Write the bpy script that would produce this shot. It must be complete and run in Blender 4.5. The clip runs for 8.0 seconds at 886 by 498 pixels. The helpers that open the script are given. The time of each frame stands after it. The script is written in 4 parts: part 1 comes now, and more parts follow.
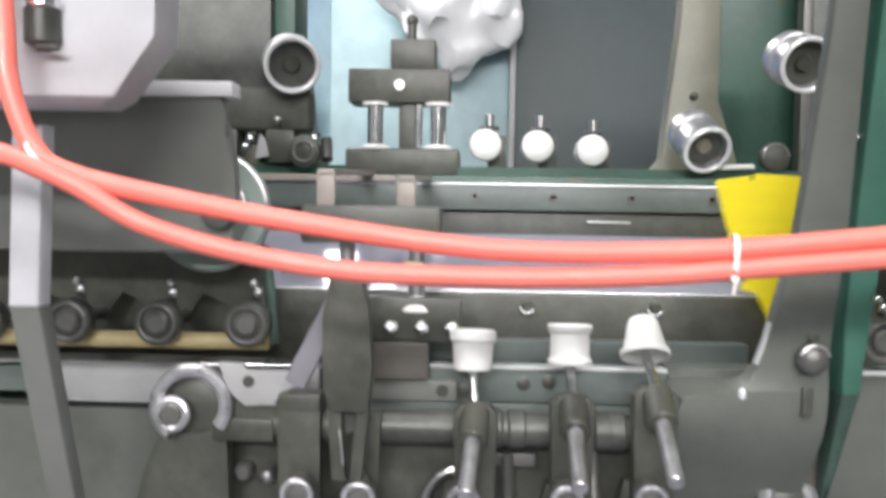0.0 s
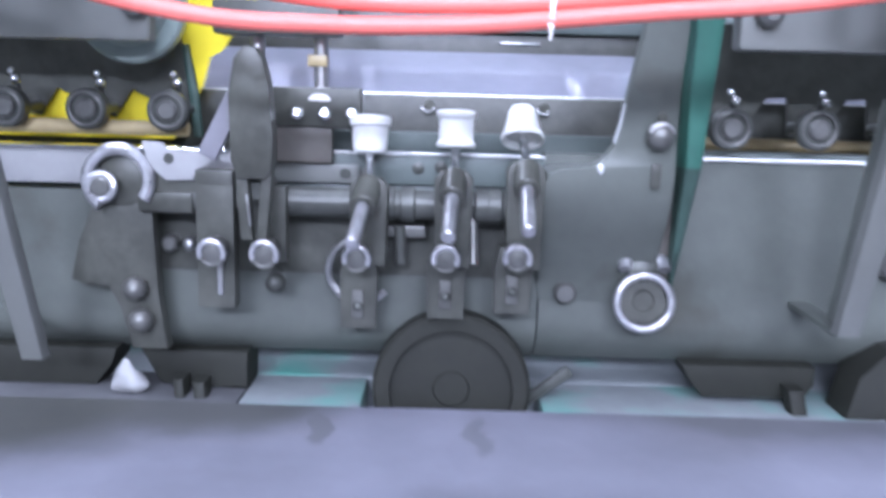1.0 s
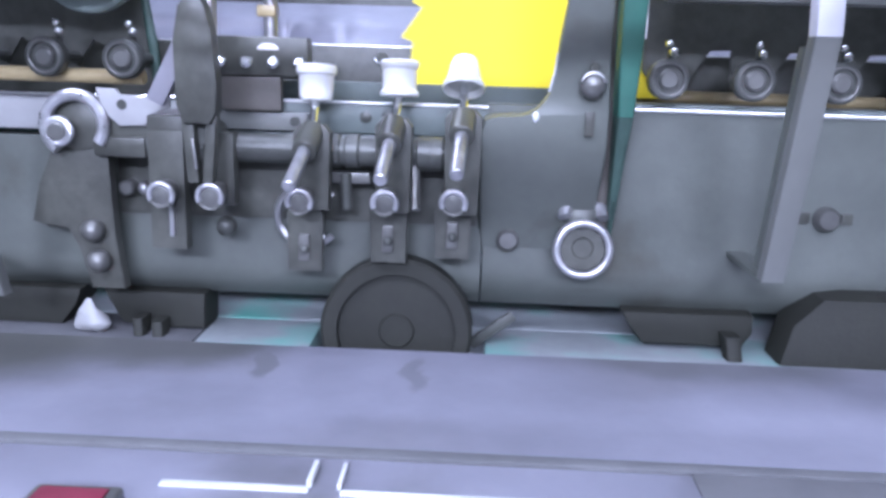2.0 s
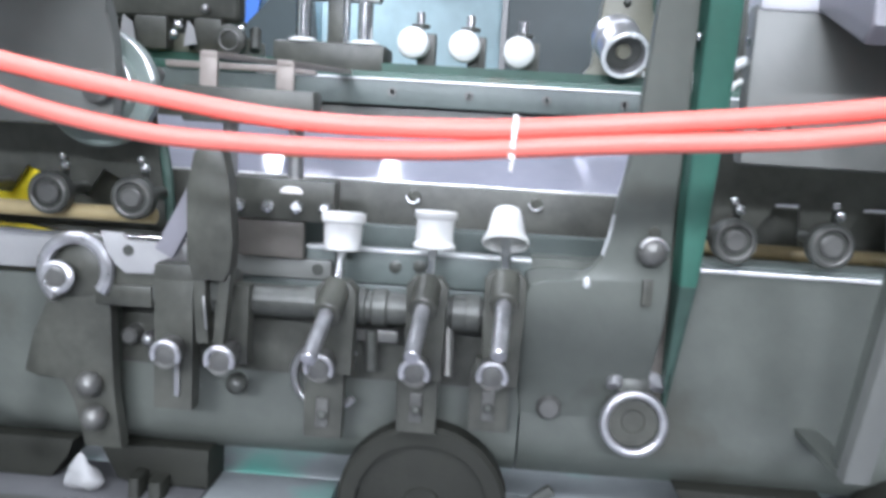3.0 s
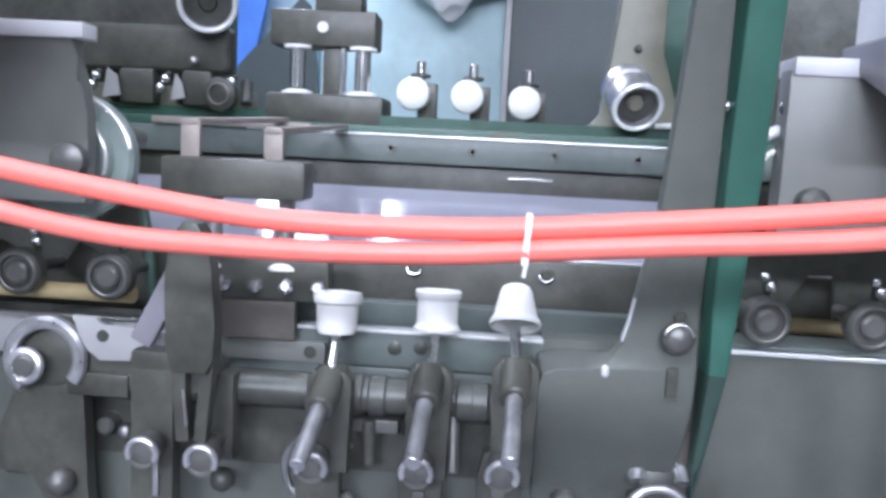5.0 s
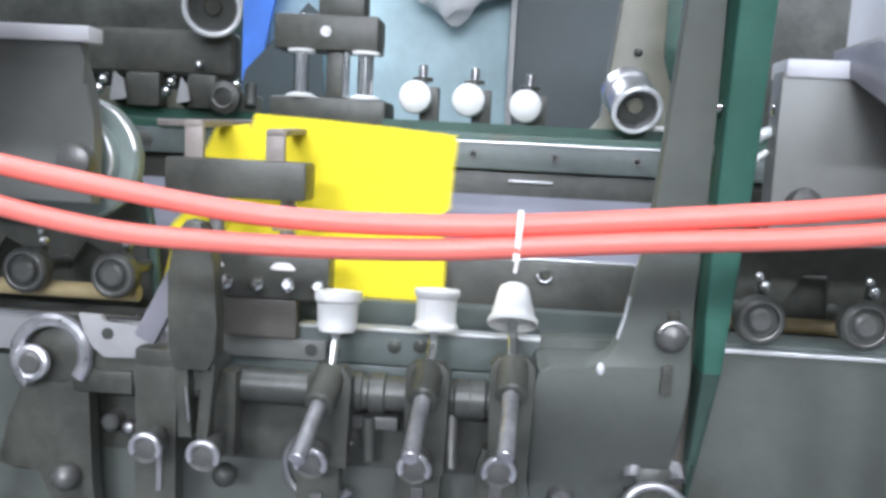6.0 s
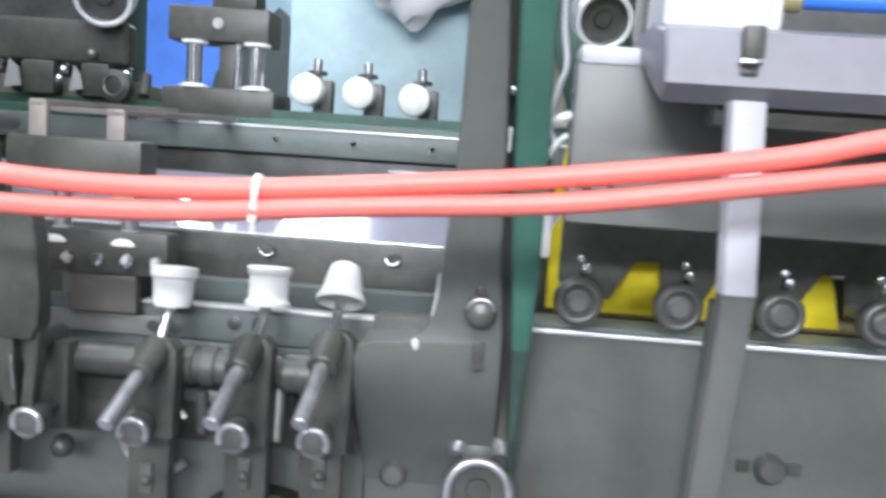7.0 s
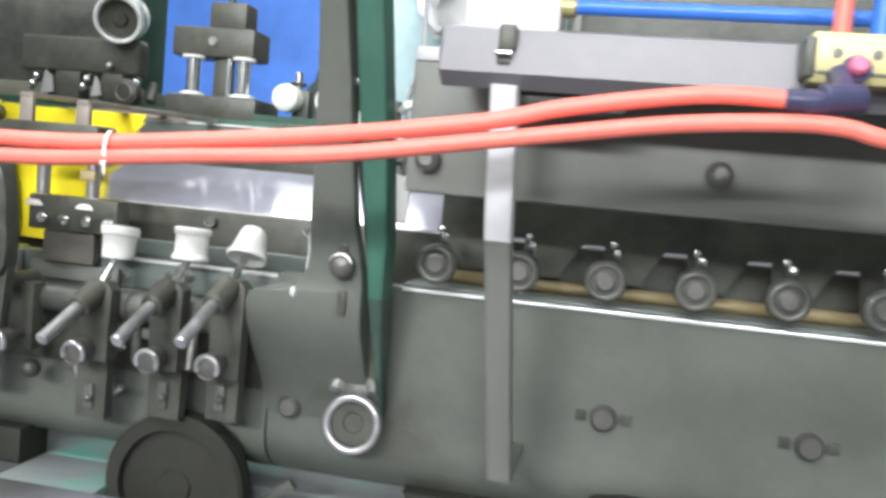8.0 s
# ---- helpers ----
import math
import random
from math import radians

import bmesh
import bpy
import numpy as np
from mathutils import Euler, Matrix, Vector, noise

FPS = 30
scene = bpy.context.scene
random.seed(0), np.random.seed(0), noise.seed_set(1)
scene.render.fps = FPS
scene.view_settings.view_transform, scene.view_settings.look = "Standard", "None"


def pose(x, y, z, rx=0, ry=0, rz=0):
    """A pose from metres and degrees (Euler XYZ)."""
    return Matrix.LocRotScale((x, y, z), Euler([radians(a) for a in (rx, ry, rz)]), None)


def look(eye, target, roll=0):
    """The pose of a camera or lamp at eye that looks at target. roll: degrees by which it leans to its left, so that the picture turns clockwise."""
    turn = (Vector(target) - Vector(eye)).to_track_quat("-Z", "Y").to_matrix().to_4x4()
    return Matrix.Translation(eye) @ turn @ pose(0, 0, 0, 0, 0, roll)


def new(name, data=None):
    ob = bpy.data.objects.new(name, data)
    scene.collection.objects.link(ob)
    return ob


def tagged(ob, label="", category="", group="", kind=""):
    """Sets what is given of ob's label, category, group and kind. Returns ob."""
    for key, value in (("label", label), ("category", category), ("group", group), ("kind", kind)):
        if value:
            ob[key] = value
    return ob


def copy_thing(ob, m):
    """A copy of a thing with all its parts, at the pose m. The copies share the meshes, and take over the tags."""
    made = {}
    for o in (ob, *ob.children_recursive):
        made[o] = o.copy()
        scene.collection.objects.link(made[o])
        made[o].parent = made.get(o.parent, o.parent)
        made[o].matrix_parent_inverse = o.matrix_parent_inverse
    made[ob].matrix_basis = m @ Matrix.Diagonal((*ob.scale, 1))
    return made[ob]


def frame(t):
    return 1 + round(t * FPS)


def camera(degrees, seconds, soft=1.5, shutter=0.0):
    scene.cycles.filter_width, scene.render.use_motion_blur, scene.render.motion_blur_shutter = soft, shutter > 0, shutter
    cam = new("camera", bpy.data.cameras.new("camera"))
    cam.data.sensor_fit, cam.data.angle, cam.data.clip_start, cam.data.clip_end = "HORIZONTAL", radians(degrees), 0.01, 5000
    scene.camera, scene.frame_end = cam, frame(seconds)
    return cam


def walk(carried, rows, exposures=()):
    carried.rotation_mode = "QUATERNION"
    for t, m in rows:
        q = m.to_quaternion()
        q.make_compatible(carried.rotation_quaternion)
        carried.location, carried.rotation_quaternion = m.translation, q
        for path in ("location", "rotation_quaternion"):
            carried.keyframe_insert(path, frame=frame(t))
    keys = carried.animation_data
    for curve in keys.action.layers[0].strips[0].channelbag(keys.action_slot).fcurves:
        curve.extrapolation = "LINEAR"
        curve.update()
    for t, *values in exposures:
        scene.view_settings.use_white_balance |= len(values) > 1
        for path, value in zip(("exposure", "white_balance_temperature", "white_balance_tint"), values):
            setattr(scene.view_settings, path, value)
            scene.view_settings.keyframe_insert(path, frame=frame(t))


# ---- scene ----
cam = camera(56.0, 8.0, soft=3.2, shutter=0.4)
PATH = [
    (0, (0.017, -0.19, 1.242), (-0.051, 1.806, 1.137), 0.9),
    (0.5, (0.062, -0.218, 1.188), (0.013, 1.77, 0.977), 2.1),
    (1, (0.104, -0.293, 1.158), (0.087, 1.672, 0.783), 1.5),
    (1.2, (0.131, -0.329, 1.137), (0.106, 1.634, 0.756), 1.2),
    (2.3, (0.191, -0.319, 1.147), (0.111, 1.626, 0.688), 2.2),
    (2.5, (0.186, -0.296, 1.165), (0.114, 1.666, 0.781), 2.9),
    (3, (0.158, -0.22, 1.222), (0.05, 1.754, 0.916), 3.4),
    (3.5, (0.116, -0.159, 1.255), (-0.009, 1.82, 0.99), 2.7),
    (4, (0.119, -0.139, 1.265), (-0.006, 1.84, 1.008), 2.8),
    (4.5, (0.136, -0.139, 1.265), (0.01, 1.841, 1.01), 2.8),
    (4.7, (0.143, -0.142, 1.264), (0.028, 1.838, 1.011), 2.9),
    (6, (0.159, -0.16, 1.259), (0.024, 1.821, 1.02), 2.9),
    (6.5, (0.181, -0.159, 1.257), (0.05, 1.824, 1.03), 2.7),
    (7, (0.308, -0.174, 1.243), (0.183, 1.811, 1.03), 3.9),
    (7.2, (0.36, -0.185, 1.235), (0.166, 1.795, 1.026), 4.6),
    (7.5, (0.425, -0.224, 1.226), (0.106, 1.746, 1.087), 5.2),
    (7.8, (0.503, -0.26, 1.206), (0.138, 1.702, 1.072), 5.2),
    (8, (0.555, -0.292, 1.207), (0.175, 1.666, 1.06), 5.2),
]

# exposure and white balance: the picture turns bluer while the pale tray fills it
EXPOSURES = [
    (0.0, -0.4, 6300, 13.0), (0.5, -0.08, 5810, 10.0), (0.7, -0.04, 5560, 14.0), (0.9, -0.05, 5210, 20.0), (1.2, 0.0, 4960, 24.0),
    (2.3, -0.01, 5010, 26.0), (2.6, 0.0, 5210, 22.0), (3.0, -0.11, 5610, 13.0), (3.6, -0.23, 5610, 12.0), (4.0, -0.5, 5850, 15.0),
    (4.7, -0.32, 5400, 18.0), (6.1, -0.4, 5650, 13.0), (6.6, -0.38, 5600, 17.0), (7.0, -0.24, 5750, 13.0), (8.0, -0.14, 6200, 8.0),
]
walk(cam, [(t, look(eye, target, roll)) for t, eye, target, roll in PATH], EXPOSURES)

# ---- world ----
world = bpy.data.worlds.new("hall_air")
world.use_nodes = True
world.node_tree.nodes["Background"].inputs[0].default_value = (0.75, 0.85, 1.0, 1)
world.node_tree.nodes["Background"].inputs[1].default_value = 0.3
scene.world = world


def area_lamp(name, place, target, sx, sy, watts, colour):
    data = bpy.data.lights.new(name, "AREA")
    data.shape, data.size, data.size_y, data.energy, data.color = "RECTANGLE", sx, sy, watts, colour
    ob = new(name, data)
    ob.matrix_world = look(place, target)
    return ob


# last two lamps, at y -4.4, are added fill, tilted to reach under the covers
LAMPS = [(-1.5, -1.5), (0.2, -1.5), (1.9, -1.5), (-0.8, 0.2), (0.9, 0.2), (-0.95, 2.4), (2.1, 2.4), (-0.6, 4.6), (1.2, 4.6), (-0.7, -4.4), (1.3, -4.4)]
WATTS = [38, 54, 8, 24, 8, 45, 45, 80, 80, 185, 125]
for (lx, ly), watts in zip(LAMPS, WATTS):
    area_lamp("tube_and_fill_light", (lx, ly, 2.93 if ly > -4 else 2.86), (lx, ly if ly > -4 else 0.0, 0), 1.4, 0.28, watts, (1.0, 0.98, 0.94))


# ---- materials ----
def material(name, colour, rough=0.5, metal=0.0, grain=(40, 0.12), stain=(6, 0.25), bump=0.05, bump_scale=150, dirt=None, gloss_var=0.1, sheen=0.0, coat=0.0):
    m = bpy.data.materials.new(name)
    m.use_nodes = True
    nt = m.node_tree
    n, l = nt.nodes, nt.links
    b = n["Principled BSDF"]
    co = n.new("ShaderNodeTexCoord")
    fine = n.new("ShaderNodeTexNoise"); fine.inputs["Scale"].default_value = grain[0]; fine.inputs["Detail"].default_value = 5
    big = n.new("ShaderNodeTexNoise"); big.inputs["Scale"].default_value = stain[0]; big.inputs["Detail"].default_value = 6; big.inputs["Roughness"].default_value = 0.65
    info = n.new("ShaderNodeObjectInfo")
    shift = n.new("ShaderNodeVectorMath"); shift.operation = "ADD"
    l.new(co.outputs["Object"], shift.inputs[0]); l.new(info.outputs["Random"], shift.inputs[1])
    for t in (fine, big):
        l.new(shift.outputs[0], t.inputs["Vector"])
    r1 = n.new("ShaderNodeMapRange"); r1.inputs["To Min"].default_value = 1 - grain[1]; r1.inputs["To Max"].default_value = 1 + grain[1]
    r2 = n.new("ShaderNodeMapRange"); r2.inputs["From Min"].default_value = 0.3; r2.inputs["From Max"].default_value = 0.7
    r2.inputs["To Min"].default_value = 1 - stain[1]; r2.inputs["To Max"].default_value = 1 + stain[1] * 0.5
    l.new(fine.outputs["Fac"], r1.inputs["Value"]); l.new(big.outputs["Fac"], r2.inputs["Value"])
    mul = n.new("ShaderNodeMath"); mul.operation = "MULTIPLY"
    l.new(r1.outputs[0], mul.inputs[0]); l.new(r2.outputs[0], mul.inputs[1])
    mix = n.new("ShaderNodeVectorMath"); mix.operation = "SCALE"; mix.inputs[0].default_value = colour
    l.new(mul.outputs[0], mix.inputs["Scale"])
    out = mix.outputs[0]
    if dirt:
        spot = n.new("ShaderNodeTexNoise"); spot.inputs["Scale"].default_value = dirt[1]; spot.inputs["Detail"].default_value = 8
        l.new(shift.outputs[0], spot.inputs["Vector"])
        ramp = n.new("ShaderNodeMapRange"); ramp.inputs["From Min"].default_value = dirt[2]; ramp.inputs["From Max"].default_value = dirt[2] + 0.15
        l.new(spot.outputs["Fac"], ramp.inputs["Value"])
        two = n.new("ShaderNodeMix"); two.data_type = "RGBA"; two.inputs["B"].default_value = (*dirt[0], 1)
        l.new(ramp.outputs[0], two.inputs["Factor"]); l.new(out, two.inputs["A"])
        out = two.outputs["Result"]
    l.new(out, b.inputs["Base Color"])
    rr = n.new("ShaderNodeMapRange"); rr.inputs["To Min"].default_value = max(0.02, rough - gloss_var); rr.inputs["To Max"].default_value = min(1, rough + gloss_var)
    l.new(big.outputs["Fac"], rr.inputs["Value"]); l.new(rr.outputs[0], b.inputs["Roughness"])
    b.inputs["Metallic"].default_value = metal
    b.inputs["Coat Weight"].default_value = coat
    bn = n.new("ShaderNodeTexNoise"); bn.inputs["Scale"].default_value = bump_scale; bn.inputs["Detail"].default_value = 4
    l.new(shift.outputs[0], bn.inputs["Vector"])
    bu = n.new("ShaderNodeBump"); bu.inputs["Strength"].default_value = bump; bu.inputs["Distance"].default_value = 0.004
    l.new(bn.outputs["Fac"], bu.inputs["Height"]); l.new(bu.outputs[0], b.inputs["Normal"])
    return m


GREY = material("grey_machine_paint", (0.122, 0.133, 0.117), 0.42, 0, (60, 0.08), (7, 0.2), 0.1, 90, ((0.07, 0.07, 0.055), 9, 0.64))
GREYL = material("light_grey_paint", (0.36, 0.36, 0.36), 0.4, 0, (60, 0.06), (7, 0.2), 0.08, 90)
COVER = material("cover_grey_paint", (0.178, 0.183, 0.17), 0.38, 0, (60, 0.06), (5, 0.15), 0.06, 120)
GREEN = material("green_machine_paint", (0.045, 0.132, 0.098), 0.42, 0, (60, 0.1), (8, 0.3), 0.1, 90)
WORNGREEN = material("worn_green_paint", (0.06, 0.105, 0.085), 0.45, 0, (60, 0.15), (14, 0.45), 0.12, 90, ((0.05, 0.06, 0.045), 14, 0.58))
DKGREEN = material("dark_green_paint", (0.03, 0.085, 0.06), 0.4, 0, (60, 0.15), (9, 0.4), 0.12, 90, ((0.07, 0.05, 0.02), 14, 0.62))
SAGE = material("sage_machine_paint", (0.13, 0.155, 0.145), 0.4, 0, (60, 0.1), (9, 0.3), 0.1, 90, ((0.06, 0.06, 0.045), 12, 0.62))
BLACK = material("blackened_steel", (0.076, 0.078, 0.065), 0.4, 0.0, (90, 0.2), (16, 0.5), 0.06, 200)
DARK = material("dark_oily_steel", (0.086, 0.09, 0.08), 0.38, 0.15, (90, 0.2), (18, 0.5), 0.06, 200)
RUBBER = material("black_rubber", (0.02, 0.021, 0.015), 0.7, 0, (90, 0.2), (12, 0.3), 0.1, 200)
CHROME = material("bright_chrome", (0.82, 0.83, 0.84), 0.16, 1.0, (120, 0.05), (15, 0.15), 0.03, 300)
STEEL = material("worn_steel", (0.5, 0.5, 0.5), 0.3, 0.9, (120, 0.12), (14, 0.3), 0.08, 300)
BRIGHT = material("brushed_bright_steel", (0.58, 0.58, 0.6), 0.3, 0.75, (120, 0.12), (26, 0.45), 0.04, 300)
SLEEVE = material("grey_white_sleeve", (0.55, 0.55, 0.58), 0.4, 0, (60, 0.05), (9, 0.15), 0.04, 120)
GUN = material("gunmetal_steel", (0.17, 0.17, 0.16), 0.38, 0.5, (120, 0.12), (14, 0.3), 0.1, 300)
WHITE = material("white_nylon", (0.86, 0.86, 0.84), 0.35, 0, (80, 0.03), (12, 0.06), 0.03, 200)
WPAINT = material("white_enamel", (0.78, 0.78, 0.8), 0.3, 0, (80, 0.03), (6, 0.1), 0.03, 200)
EDGE = material("bare_bright_edge", (0.8, 0.82, 0.82), 0.25, 0.3, (120, 0.1), (20, 0.2), 0.05, 300)
RED = material("red_air_hose", (0.95, 0.22, 0.175), 0.4, 0, (60, 0.03), (9, 0.08), 0.02, 120, coat=0.12)
PAPER = material("yellow_paper", (0.95, 0.78, 0.012), 0.75, 0, (200, 0.03), (9, 0.04), 0.06, 500)
TABLE = material("polished_table_plate", (0.42, 0.42, 0.5), 0.11, 0.35, (30, 0.06), (8, 0.15), 0.01, 40, gloss_var=0.03)
TRAY = material("stained_pale_tray_paint", (0.235, 0.235, 0.28), 0.5, 0, (30, 0.06), (5, 0.22), 0.06, 60, ((0.11, 0.108, 0.115), 3.6, 0.52))
STAINED = material("stained_tray_paint", (0.235, 0.235, 0.28), 0.5, 0, (30, 0.06), (5, 0.22), 0.06, 60, ((0.16, 0.158, 0.18), 3.6, 0.56))


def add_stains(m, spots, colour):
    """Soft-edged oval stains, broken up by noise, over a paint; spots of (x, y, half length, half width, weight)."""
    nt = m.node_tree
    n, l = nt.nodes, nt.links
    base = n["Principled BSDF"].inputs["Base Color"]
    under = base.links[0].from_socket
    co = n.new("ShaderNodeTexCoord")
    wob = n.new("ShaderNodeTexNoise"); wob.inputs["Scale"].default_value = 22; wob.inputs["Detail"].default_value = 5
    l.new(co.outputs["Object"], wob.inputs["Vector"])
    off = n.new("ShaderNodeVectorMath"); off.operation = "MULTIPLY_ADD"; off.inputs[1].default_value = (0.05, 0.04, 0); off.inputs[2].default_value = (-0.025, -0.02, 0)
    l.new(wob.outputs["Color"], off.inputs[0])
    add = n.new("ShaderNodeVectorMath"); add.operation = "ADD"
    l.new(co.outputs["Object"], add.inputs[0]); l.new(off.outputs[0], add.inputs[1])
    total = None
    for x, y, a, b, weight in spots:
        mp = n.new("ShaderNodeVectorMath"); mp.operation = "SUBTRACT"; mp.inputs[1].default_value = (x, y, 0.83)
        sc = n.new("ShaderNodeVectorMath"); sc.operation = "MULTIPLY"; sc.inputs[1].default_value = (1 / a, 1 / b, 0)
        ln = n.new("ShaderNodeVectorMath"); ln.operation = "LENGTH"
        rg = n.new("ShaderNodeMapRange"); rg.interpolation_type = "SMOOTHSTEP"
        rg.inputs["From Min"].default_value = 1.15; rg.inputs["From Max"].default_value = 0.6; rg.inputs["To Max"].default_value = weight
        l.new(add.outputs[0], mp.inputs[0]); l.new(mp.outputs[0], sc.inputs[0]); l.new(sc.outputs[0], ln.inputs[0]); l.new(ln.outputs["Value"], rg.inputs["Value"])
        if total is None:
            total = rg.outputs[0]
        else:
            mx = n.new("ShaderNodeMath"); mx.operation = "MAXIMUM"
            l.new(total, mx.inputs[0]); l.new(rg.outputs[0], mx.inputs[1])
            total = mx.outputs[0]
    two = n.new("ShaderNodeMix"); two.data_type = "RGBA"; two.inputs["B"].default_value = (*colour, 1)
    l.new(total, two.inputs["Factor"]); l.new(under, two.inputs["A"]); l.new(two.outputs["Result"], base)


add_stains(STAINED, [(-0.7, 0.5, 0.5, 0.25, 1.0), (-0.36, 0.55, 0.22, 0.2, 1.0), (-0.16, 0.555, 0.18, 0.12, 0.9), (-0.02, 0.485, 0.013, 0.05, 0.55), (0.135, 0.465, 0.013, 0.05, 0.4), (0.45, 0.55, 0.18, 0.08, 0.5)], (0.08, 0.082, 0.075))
BED = material("pale_green_bed_paint", (0.29, 0.315, 0.32), 0.5, 0, (30, 0.1), (6, 0.3), 0.06, 60, ((0.14, 0.36, 0.3), 6, 0.55))
TAN = material("tan_wooden_bar", (0.42, 0.34, 0.18), 0.35, 0.0, (60, 0.2), (10, 0.3), 0.1, 120)
POLISHED = material("polished_ledge_steel", (0.7, 0.7, 0.7), 0.16, 0.95, (120, 0.06), (14, 0.2), 0.02, 300)
BRASS = material("dull_brass", (0.45, 0.4, 0.2), 0.4, 0.6, (90, 0.1), (12, 0.25), 0.08, 200)
CONSOLE = material("console_grey_paint", (0.22, 0.215, 0.24), 0.35, 0, (60, 0.05), (5, 0.2), 0.05, 120)
BROWN = material("brown_oxidised_steel", (0.13, 0.12, 0.105), 0.45, 0.1, (90, 0.1), (12, 0.3), 0.05, 200)
BEIGE = material("tarnished_strap", (0.3, 0.265, 0.24), 0.45, 0.2, (90, 0.1), (12, 0.3), 0.08, 200)
BLUE = material("blue_plastic", (0.05, 0.2, 0.75), 0.3, 0, (60, 0.05), (6, 0.15), 0.03, 120)
BLUEP = material("blue_sheet", (0.1, 0.26, 0.85), 0.6, 0, (30, 0.05), (4, 0.2), 0.05, 60)
PURPLE = material("violet_fitting", (0.06, 0.06, 0.13), 0.3, 0, (60, 0.05), (8, 0.2), 0.03, 120)
PINK = material("pink_button", (0.8, 0.2, 0.35), 0.3, 0, (60, 0.05), (8, 0.2), 0.03, 120)
TEAL = material("pale_teal_paint", (0.46, 0.62, 0.66), 0.5, 0, (20, 0.05), (2.5, 0.2), 0.04, 60)
SLATE = material("slate_blue_paint", (0.052, 0.07, 0.073), 0.45, 0, (20, 0.05), (2.5, 0.15), 0.04, 60)
OLIVE = material("olive_grey_casting", (0.2, 0.197, 0.15), 0.45, 0, (40, 0.1), (6, 0.25), 0.1, 90)
FILM = material("crumpled_white_film", (0.9, 0.9, 0.92), 0.2, 0, (30, 0.04), (5, 0.08), 0.3, 25)
PLASTER = material("hall_wall_paint", (0.3, 0.32, 0.31), 0.8, 0, (20, 0.05), (1.5, 0.15), 0.1, 60)
CEIL = material("hall_ceiling_paint", (0.6, 0.6, 0.6), 0.8, 0, (20, 0.05), (1.5, 0.1), 0.1, 60)
CONCRETE = material("concrete_floor", (0.16, 0.16, 0.15), 0.6, 0, (30, 0.1), (2, 0.3), 0.2, 60)
PALEGREEN = material("pale_green_enamel", (0.3, 0.36, 0.33), 0.3, 0, (60, 0.06), (8, 0.2), 0.05, 90)
# grime on the bed; on the tray lip it is shade put into colour
GRIME_SHADE = material("grime_and_shade_grey", (0.13, 0.132, 0.137), 0.75, 0, (40, 0.1), (9, 0.3), 0.04, 60)
MAROON = material("dull_red_plastic", (0.2, 0.03, 0.055), 0.4, 0, (60, 0.05), (20, 0.3), 0.04, 90)
CLEAR = material("translucent_nylon", (0.9, 0.86, 0.84), 0.25, 0, (60, 0.03), (8, 0.05), 0.03, 120)
GLOW = bpy.data.materials.new("lit_tube")
GLOW.use_nodes = True
GLOW.node_tree.nodes["Principled BSDF"].inputs["Emission Color"].default_value = (1, 0.98, 0.94, 1)
GLOW.node_tree.nodes["Principled BSDF"].inputs["Emission Strength"].default_value = 6


# ---- mesh helpers ----
def finish(bm, name, smooth=35):
    bmesh.ops.recalc_face_normals(bm, faces=bm.faces)
    me = bpy.data.meshes.new(name)
    bm.to_mesh(me)
    bm.free()
    for p in me.polygons:
        p.use_smooth = True
    me.set_sharp_from_angle(angle=radians(smooth))
    return me


def part(name, bm, mat, parent=None, label="", m=None):
    me = finish(bm, name)
    me.materials.append(mat)
    ob = new(name, me)
    if m is not None:
        ob.matrix_basis = m
    if parent is not None:
        ob.parent = parent
    if label:
        ob["label"] = label
    return ob


def empty(name, label, category, group="", kind=""):
    ob = new(name)
    ob.empty_display_size = 0.02
    return tagged(ob, label, category, group, kind)


def thing(name, bm, mat, label, category, group="", kind=""):
    return tagged(part(name, bm, mat), label, category, group, kind)


def B():
    return bmesh.new()


def box(bm, x0, x1, y0, y1, z0, z1, bev=0.002, seg=2):
    r = bmesh.ops.create_cube(bm, size=1, matrix=Matrix.LocRotScale(((x0 + x1) / 2, (y0 + y1) / 2, (z0 + z1) / 2), None, (x1 - x0, y1 - y0, z1 - z0)))
    if bev:
        es = {e for v in r["verts"] for e in v.link_edges}
        bmesh.ops.bevel(bm, geom=list(es), offset=min(bev, (x1 - x0) / 3, (y1 - y0) / 3, (z1 - z0) / 3), segments=seg, affect="EDGES", profile=0.6)
    return bm


def obox(bm, m, sx, sy, sz, bev=0.002):
    """A bevelled block of that size in the pose m."""
    r = bmesh.ops.create_cube(bm, size=1, matrix=m @ Matrix.Diagonal((sx, sy, sz, 1)))
    es = {e for v in r["verts"] for e in v.link_edges}
    bmesh.ops.bevel(bm, geom=list(es), offset=min(bev, sx / 3, sy / 3, sz / 3), segments=2, affect="EDGES", profile=0.6)
    return bm


def lathe(bm, profile, p0, axis, seg=28, caps=True):
    """A turned body: profile of (distance along the axis from p0, radius)."""
    q = Vector(axis).normalized().to_track_quat("Z", "Y").to_matrix()
    rings = []
    for d, r in profile:
        rings.append([bm.verts.new(Vector(p0) + q @ Vector((r * math.cos(2 * math.pi * i / seg), r * math.sin(2 * math.pi * i / seg), d))) for i in range(seg)])
    for a, b in zip(rings, rings[1:]):
        for i in range(seg):
            bm.faces.new((a[i], a[(i + 1) % seg], b[(i + 1) % seg], b[i]))
    if caps and profile[0] != profile[-1]:
        bm.faces.new(rings[0][::-1])
        bm.faces.new(rings[-1])
    return bm


def rod(bm, a, b, r, seg=16, bev=0.0012):
    a, b = Vector(a), Vector(b)
    L = (b - a).length
    c = min(bev, r / 3)
    return lathe(bm, [(0, r - c), (c, r), (L - c, r), (L, r - c)], a, b - a, seg)


